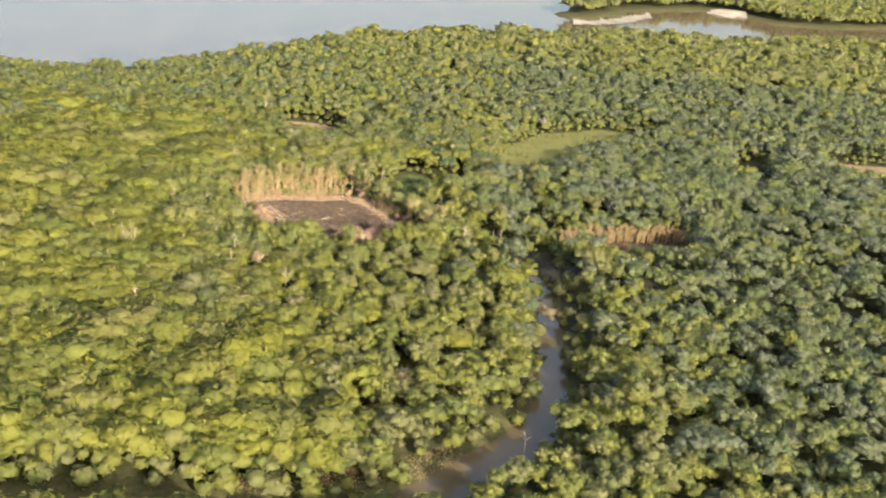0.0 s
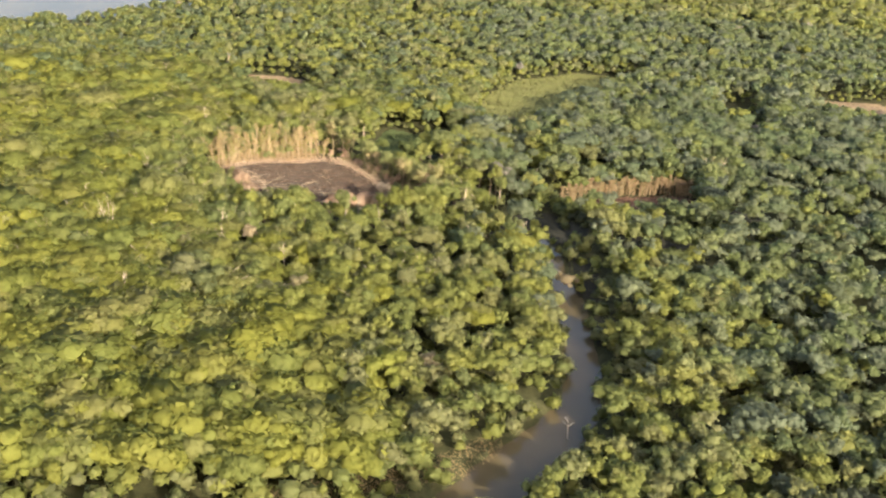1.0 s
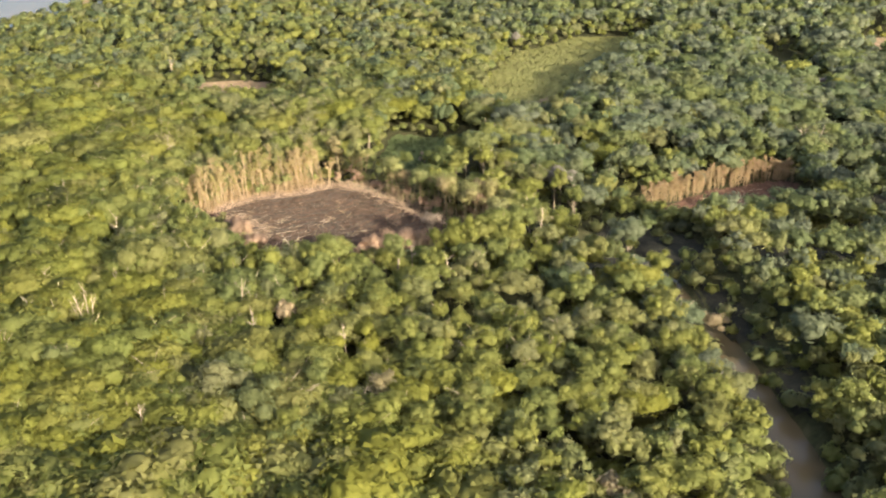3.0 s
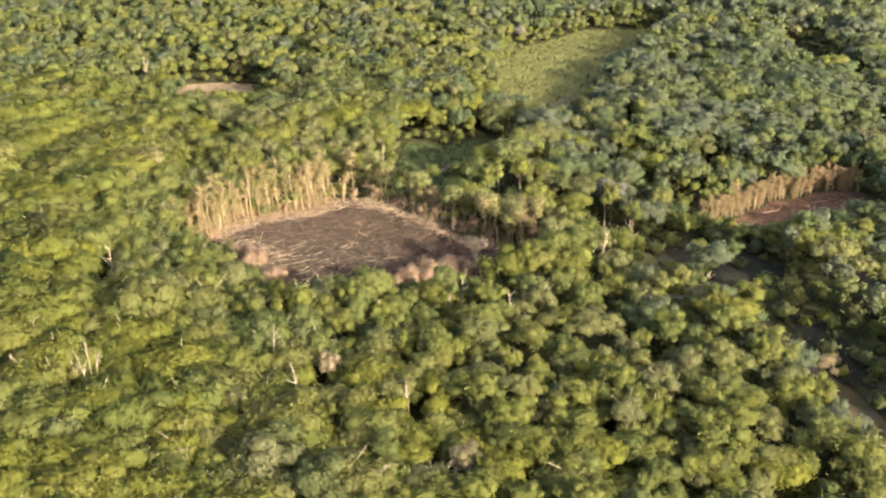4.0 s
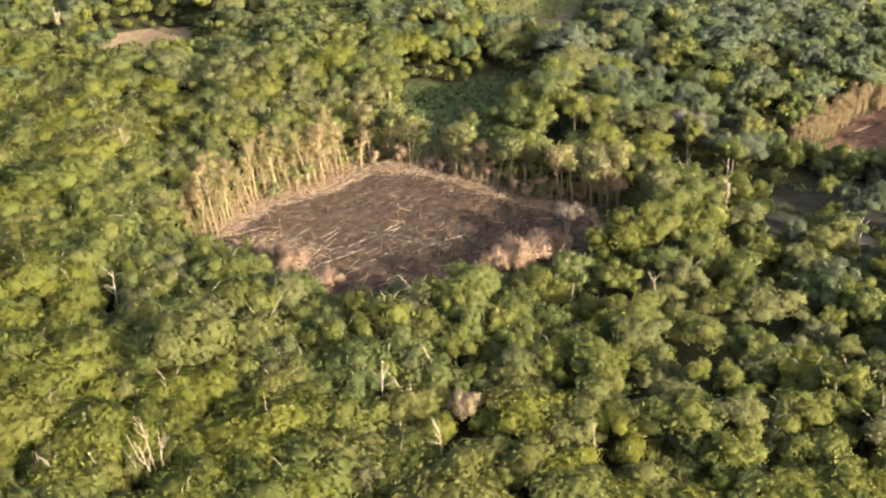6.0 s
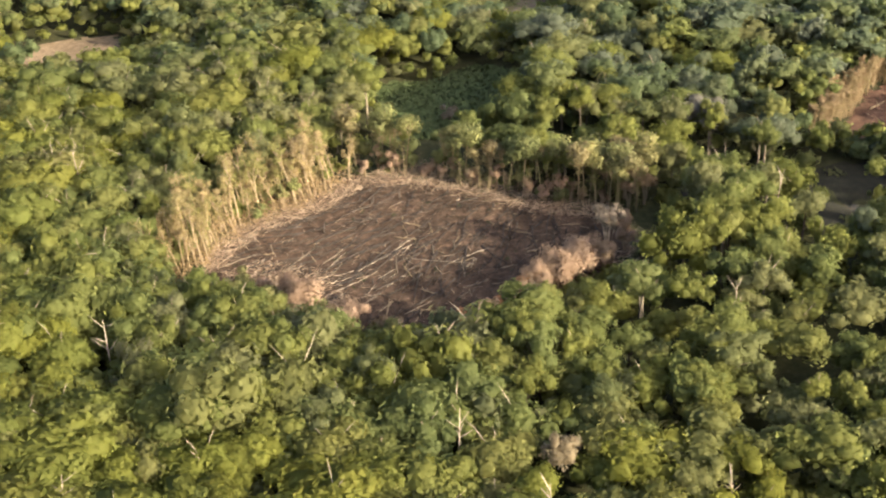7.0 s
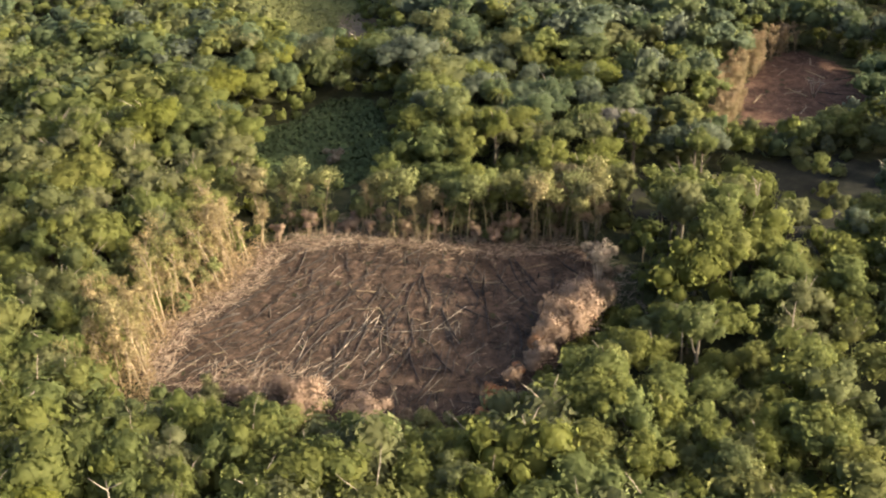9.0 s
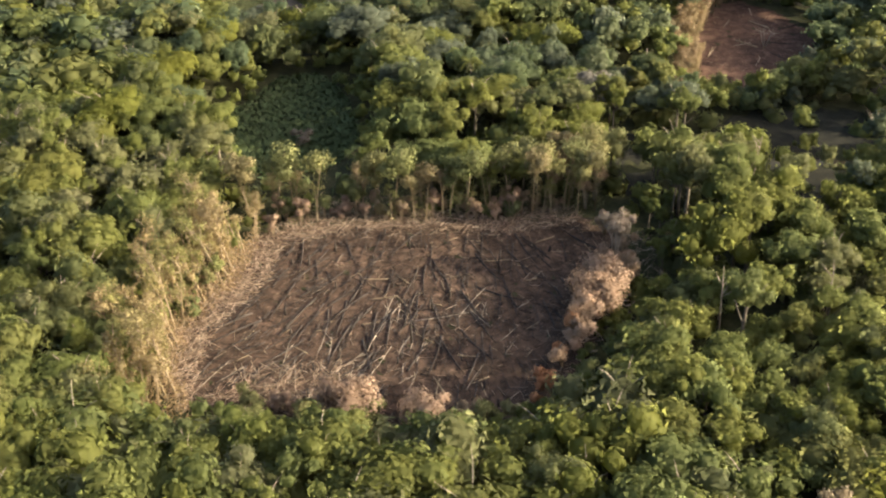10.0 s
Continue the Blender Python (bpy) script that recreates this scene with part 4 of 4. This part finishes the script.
for n, (x, y) in enumerate(in_clearing(200, CLEARING, 2.4)):
    fan = fallen(x, y) + float(rf.normal(0, 15))
    lay(CHAR_LOGS[n % 6], x, y, fan + (180 if n % 2 else 0), "charred black felled trunk lying on burnt soil", "felled timber in the clearing", float(rf.uniform(0.6, 1.1)), float(rf.uniform(-3, 0.5)))
PALE_AT = [(-11.6, 12.9, -6.6, 11.8), (-11, -6.8, -5.4, -5.6), (-7.2, -4.1, 0.6, -2.1), (-14.7, -0.2, -10.3, 2.5), (-20.4, 4.5, -15.7, 5), (-10, -0.6, -6.4, 1.3), (-10.3, -2.1, -6.8, 0.3),
           (-6.6, -14.8, -2.6, -14), (-13.4, 6.8, -14, 3.6), (-18.6, 7.6, -14.9, 8.5), (-0.8, -4.8, 4, -8.8), (1.6, -8, 8, -7.2), (1.2, -13.2, 4.4, -13.2), (11.2, -10, 13.6, -10),
           (6.8, -11.6, 8.8, -12), (-3.2, -2.6, 1.6, -0.6), (-16.4, 8.8, -12.4, 10.8), (-12.4, -7.2, -8.8, -6.4)]
for n, (x0, y0, x1, y1) in enumerate(PALE_AT):
    length = math.hypot(x1 - x0, y1 - y0)
    mesh = log_mesh(760 + n, length, 0.026 + 0.0042 * length, PALE, n % 3 == 0)
    lay(mesh, (x0 + x1) / 2, (y0 + y1) / 2, math.degrees(math.atan2(y1 - y0, x1 - x0)), "bleached pale felled trunk lying on burnt soil", "felled timber in the clearing", 1.0, -1.5)
for n, (x, y, a, k) in enumerate([(0.4, -14.6, 10, 0.5), (1.2, -15.0, 70, 0.45), (0.8, -14.4, 120, 0.5), (1.6, -14.6, 35, 0.4), (0.2, -15.2, 160, 0.4)]):
    lay(PALE_LOGS[n % 3], x, y, a, "bleached branch in a small pile on burnt soil", "felled timber in the clearing", k, -6.0 - 3 * n)
for x, y in [(-9.5, -4.6), (-13.8, -0.6), (-4.2, -7.6), (-8.4, -9.8), (-1.6, -2.8), (-16.2, 3.4), (3.8, -9.6), (-11.4, -8.8)]:
    for n in range(5):
        lay(PALE_LOGS[n % 5], x + float(rf.normal(0, 0.5)), y + float(rf.normal(0, 0.5)), fallen(x, y) + float(rf.normal(0, 26)), "bleached branch in a loose bundle on burnt soil", "felled timber in the clearing", float(rf.uniform(0.5, 0.9)), float(rf.uniform(-9, 0)))
for n, (x, y) in enumerate(in_clearing(90, CLEARING, 0.7)):
    rim = -float(edge_distance(np.array([x]), np.array([y]), CLEARING)[0])
    kind = PALE_LOGS if rim < 3.2 else BROWN_LOGS
    lay(kind[n % 3], x, y, float(rf.uniform(0, 360)), "pale dry branch among the felled timber", "felled timber in the clearing", float(rf.uniform(0.45, 0.8)), float(rf.uniform(-6, 2)))
for n, (x, y) in enumerate(in_clearing(26, CLEARING, 1.2)):
    stump = new("stump", mesh_of("stump", *tube([(0, 0, -0.05), (0.01, 0, 0.15), (0.05, 0.02, 0.5 + 0.05 * (n % 9))], [0.16, 0.11, 0.08], 8), [CHAR]))
    stump.matrix_world = pose(x, y, float(ground_height(x, y)) + 0.03, 0, 0, n * 50)
    tagged(stump, "short charred stump standing in burnt soil", "stump", "stumps in the clearing")


for n, (x, y, height) in enumerate([(11, -6.6, 2.8), (-3.6, -6.6, 2.6), (1.7, -5.1, 1.8), (4.3, -5.3, 1.4), (4.6, 9.5, 1.4), (-7, 6, 1.5), (9.5, 3.5, 1.6)]):
    pole = new("charred_pole", mesh_of("charred_pole", *tube([(0, 0, -0.1), (0.03, 0.02, height * 0.5), (0.10, -0.05, height)], [0.15, 0.11, 0.05], 7), [CHAR]))
    pole.matrix_world = pose(x, y, float(ground_height(x, y)), 0, 0, n * 70)
    tagged(pole, "blackened branchless trunk still standing in burnt soil", "dead tree", "charred poles in the clearing")


def litter_mesh(name, n, poly, margin, lengths, thick, lift, fan=None):
    """Many thin sticks lying about, as one mesh."""
    p = np.array(poly)
    x, y = rf.uniform(p[:, 0].min(), p[:, 0].max(), n * 3), rf.uniform(p[:, 1].min(), p[:, 1].max(), n * 3)
    e = edge_distance(x, y, poly)
    ok = (e < margin[1]) & (e > margin[0])
    x, y = x[ok][:n], y[ok][:n]
    n = len(x)
    z = ground_height(x, y) + rf.uniform(*lift, n)
    a = rf.uniform(0, 6.28, n) if fan is None else np.radians(fan(x, y) + rf.normal(0, 18, n))
    tilt = rf.normal(0, 0.18, n)
    d = np.stack([np.cos(a) * np.cos(tilt), np.sin(a) * np.cos(tilt), np.sin(tilt)], -1)
    s = np.stack([-np.sin(a), np.cos(a), 0 * a], -1)
    u = np.cross(d, s)
    half, w = rf.uniform(*lengths, n)[:, None] / 2, rf.uniform(*thick, n)[:, None]
    c = np.stack([x, y, z], -1)
    ring = [s * w, -0.5 * s * w + 0.87 * u * w, -0.5 * s * w - 0.87 * u * w]
    v = np.stack([c - d * half + q for q in ring] + [c + d * half + 0.5 * q for q in ring], 1).reshape(-1, 3)
    f = np.array([(0, 1, 4), (0, 4, 3), (1, 2, 5), (1, 5, 4), (2, 0, 3), (2, 3, 5)])
    return v, (f[None] + (np.arange(n) * 6)[:, None, None]).reshape(-1, 3)


def twig_material(name, stops):
    m = Mat(name)
    c = m.scale(m.ramp(m.island(), stops), m.spread(m.noise(4.0, 3.0), 0.3, 0.7, 0.8, 1.2))
    return m.done(c, 0.9, 0.15)


TWIGS = twig_material("mixed twigs", [(0, (0.012, 0.010, 0.009)), (0.6, (0.038, 0.027, 0.021)), (0.84, (0.095, 0.066, 0.046)), (0.95, (0.19, 0.135, 0.09)), (1, (0.36, 0.28, 0.21))])
STRAW = twig_material("pale twigs", [(0, (0.13, 0.088, 0.060)), (0.5, (0.27, 0.19, 0.13)), (1, (0.42, 0.33, 0.25))])
tagged(new("branch_litter", mesh_of("branch_litter", *litter_mesh("a", 5200, CLEARING, (-40, -0.4), (0.4, 1.7), (0.012, 0.035), (0.03, 0.22)), [TWIGS])),
       "burnt branches strewn over the clearing", "branches", kind="stuff")
tagged(new("charred_branches", mesh_of("charred_branches", *litter_mesh("f", 700, CLEARING, (-40, -2.0), (1.6, 4.6), (0.022, 0.05), (0.04, 0.22), fallen), [CHAR])),
       "blackened thin trunks fallen one over another", "branches", kind="stuff")
tagged(new("pale_litter", mesh_of("pale_litter", *litter_mesh("b", 1500, CLEARING, (-3.0, 0.9), (0.5, 2.0), (0.012, 0.03), (0.04, 0.35)), [STRAW])),
       "pale broken branches along the clearing's rim", "branches", kind="stuff")
BACK_RIM = [(-23, 3), (-13.6, 10), (-4, 11.4), (2.5, 15), (8, 12), (14.4, 3.4), (19, -4.6), (25, -8), (26.4, -5.4), (20.6, -0.4), (13.2, 10.6), (8.6, 16), (2, 18.4), (-6, 14.2), (-15, 12.6), (-20.6, 8.2)]
tagged(new("broken_branches", mesh_of("broken_branches", *litter_mesh("e", 6500, BACK_RIM, (-9, 0.3), (0.4, 1.9), (0.012, 0.032), (0.03, 0.45)), [STRAW])),
       "heaps of pale broken branches under the scorched trees", "branches", kind="stuff")
NEAR_RIM = [(-21, 3), (-15, 3), (-10, -3), (-10.5, -9), (-14.6, -10.4), (-19, -4)]
tagged(new("split_branches", mesh_of("split_branches", *litter_mesh("g", 650, NEAR_RIM, (-9, 0.0), (0.5, 2.4), (0.012, 0.032), (0.03, 0.4)), [STRAW])),
       "pale split branches strewn thickly on burnt soil", "branches", kind="stuff")
tagged(new("dry_brush", mesh_of("dry_brush", *litter_mesh("c", 2600, CLEARING, (0.0, 4.2), (0.5, 1.8), (0.012, 0.03), (0.1, 1.3)), [STRAW])),
       "dry scorched brush below the dead trees", "brush", kind="stuff")


LEFT_BAND = [(-23, 2), (-19.6, 7.6), (-13.8, 11.4), (-6, 13), (1, 16.6), (-2, 21), (-8, 17.8), (-16, 16), (-22.6, 11.6), (-27, 4)]
p = np.array(LEFT_BAND)
bx, by = rf.uniform(p[:, 0].min(), p[:, 0].max(), 40000), rf.uniform(p[:, 1].min(), p[:, 1].max(), 40000)
ok = inside(bx, by, LEFT_BAND)
bx, by = bx[ok][:15000], by[ok][:15000]
pos = np.stack([bx, by, ground_height(bx, by) + 0.1 + 4.2 * rf.uniform(0, 1, len(bx)) ** 1.7 * (0.55 + 0.45 * wave(bx, by, 4, 12))], -1)
v, f = leaves_at(np.random.RandomState(6), pos, unit(np.random.RandomState(7), len(pos)), 0.12, 0.9)
tagged(new("dry_leaves", mesh_of("dry_leaves", v, f, [DRY_BRUSH])), "dry tan leaves of scorched undergrowth below dead trees", "undergrowth", kind="stuff")


# ---- bare snags over the canopy ----
def snag(seed, x, y, height, stems, label, spread=0.16):
    q = random.Random(seed)
    ob = new("bare_tree")
    ob.matrix_world = pose(x, y, float(ground_height(x, y)) - 0.05)
    for k in range(stems):
        lean = Vector((q.uniform(-1, 1), q.uniform(-1, 1), 0)) * height * (0.32 if stems > 2 else 0.10)
        top = height * q.uniform(0.82, 1.0)
        at = lambda s: Vector((0, 0, top * s)) + lean * s
        r0 = 0.07 if stems > 2 else 0.10
        parts = [tube([at(s) for s in (0, 0.4, 0.75, 1)], [r0, r0 * 0.8, r0 * 0.55, r0 * 0.2], 6)]
        for j in range(6):
            s, a, o = q.uniform(0.6, 0.92), q.uniform(0, 6.28), height * q.uniform(0.5, 1) * spread
            tip = at(s) + Vector((math.cos(a) * o, math.sin(a) * o, height * q.uniform(0.06, 0.17)))
            parts.append(tube([at(s), at(s).lerp(tip, 0.5) + Vector((0, 0, -0.05)), tip], [r0 * 0.45, r0 * 0.34, r0 * 0.12], 5))
        stem = part("trunk", mesh_of("trunk", *parts[0], [PALE]), ob)
        for limb in parts[1:]:
            part("limb", mesh_of("limb", *limb, [PALE]), stem)
    return tagged(ob, label, "dead tree")


for n, (x, y, height, stems, spread, label) in enumerate(SNAGS):
    snag(801 + n, x, y, height + 1.3, stems, label, spread)


# ---- a palm above the canopy ----
def palm(seed, x, y, height):
    q = random.Random(seed)
    ob = new("palm_tree")
    ob.matrix_world = pose(x, y, float(ground_height(x, y)) - 0.05)
    part("trunk", mesh_of("trunk", *tube([(0, 0, 0), (0.1, 0, height * 0.5), (0.05, 0.05, height)], [0.16, 0.12, 0.10], 8), [BARK]), ob)
    for k in range(14):
        a, lift, reach = 6.283 * k / 14 + q.uniform(-0.15, 0.15), q.uniform(0.2, 1.1), q.uniform(1.7, 2.3)
        spine = [Vector((math.cos(a) * reach * s, math.sin(a) * reach * s, height + lift * math.sin(2.3 * s) - 0.9 * s * s)) for s in (0, 0.2, 0.4, 0.6, 0.8, 1.0)]
        side = Vector((-math.sin(a), math.cos(a), 0))
        vs, fs = [], []
        for i in range(1, 6):
            for j in range(3):
                at = spine[i - 1].lerp(spine[i], j / 3)
                ahead = (spine[i] - spine[i - 1]).normalized()
                for h in (-1, 1):
                    tip = at + side * h * 0.5 * (1.15 - 0.17 * i) + ahead * 0.3 + Vector((0, 0, -0.14))
                    n = len(vs)
                    vs += [at - ahead * 0.05, at + ahead * 0.09, tip]
                    fs.append((n, n + 1, n + 2))
        rib = tube(spine, [0.035, 0.03, 0.025, 0.02, 0.015, 0.008], 4)
        part("frond", mesh_of("frond", *joined([(np.array([tuple(v) for v in vs]), np.array(fs)), rib]), [GREEN_ONE]), ob)
    return tagged(ob, "feathery green palm rising above the rainforest canopy", "palm tree")


palm(850, 39.9, 16.8, 6.9)
palm(851, -3.0, -30.0, 6.6)

# ---- the red plot: dry cane on its rim and a pale felled tree ----
CANE_SHAPES = [scorched_tree(540 + k, h, 150, CANE, g) for k, (h, g) in enumerate([(5.0, 1.6), (5.6, 1.4), (4.6, 1.8), (5.2, 1.2)])]
for n, (x, y) in enumerate(along(SECOND, 0, 4, 0.26, 3.2)):
    tree = CANE_SHAPES[n] if n < 4 else copy_thing(CANE_SHAPES[n % 4], pose(0, 0, 0))
    k = float(rf.uniform(0.55, 0.85))
    tree.matrix_world = pose(x, y, float(ground_height(x, y)) - 0.05, 0, 0, float(rf.uniform(0, 360))) @ Matrix.Diagonal((k, k, k, 1))
    tagged(tree, "dry tan sapling on the red plot's rim", "dead tree", "dry saplings round the red plot")
snag(830, 80.2, -5.2, 3.6, 3, "pale dead tree remaining upright on red soil", 0.3)
for n, (x, y, a) in enumerate([(75.6, -6.4, 11), (80.4, -2.4, 80), (78.6, -8.2, 70), (80, -2, 150), (88, -1, 75), (83, -6, 110), (92, 2, 30), (75, 0.5, 15), (90, -5, 160), (86, 3, 5)]):
    lay((PALE_LOGS, BROWN_LOGS, CHAR_LOGS)[n % 3][n % 3], x, y, a, "felled trunk lying on bare red soil", "felled timber on the red plot", 1.0)
tagged(new("plot_litter", mesh_of("plot_litter", *litter_mesh("d", 700, SECOND, (-30, 0.3), (0.4, 1.6), (0.012, 0.03), (0.04, 0.2)), [TWIGS])), "dry branches strewn over red soil", "branches", kind="stuff")


# ---- grasses ----
def grass_mesh(n, poly, height, size):
    p = np.array(poly)
    x, y = rf.uniform(p[:, 0].min(), p[:, 0].max(), n * 3), rf.uniform(p[:, 1].min(), p[:, 1].max(), n * 3)
    ok = edge_distance(x, y, poly) < 0.6
    x, y = x[ok][:n], y[ok][:n]
    pos = np.stack([x, y, ground_height(x, y) + rf.uniform(0.1, height, len(x))], -1)
    r = np.random.RandomState(5)
    v, f = leaves_at(r, pos, np.tile([0.2, -0.2, 0.6], (len(x), 1)), size, 0.9)
    return v, f, np.repeat(np.array([0.05, -0.1, 1.0]) + 0.3 * unit(r, len(x)), 3, 0)


v, f, n = grass_mesh(14000, [(45, 66), (54, 62)] + FIELD[2:], 0.4, 0.26)
tagged(new("tall_grass", mesh_of("tall_grass", v, f, [GRASS_BLADE], normals=n)), "olive-tan tall grass of the meadow", "grass", kind="stuff")
v, f, n = grass_mesh(7000, GLADE, 0.5, 0.3)
tagged(new("marsh_grass", mesh_of("marsh_grass", v, f, [MARSH_BLADE], normals=n)), "dark green marsh grass in the glade", "grass", kind="stuff")

REED_BANK = [(6, -135.5), (14, -134), (25, -129.5), (32, -125.5), (37.5, -121.5), (42, -113.5), (40, -111.5), (35, -118.5), (29, -122.5), (21, -127), (12, -130.5), (6, -132)]
v, f, n = grass_mesh(5000, REED_BANK, 1.0, 0.15)
tagged(new("reeds", mesh_of("reeds", v, f, [DRY_BRUSH], normals=n)), "dry tan reeds along the river bank", "reeds", kind="stuff")
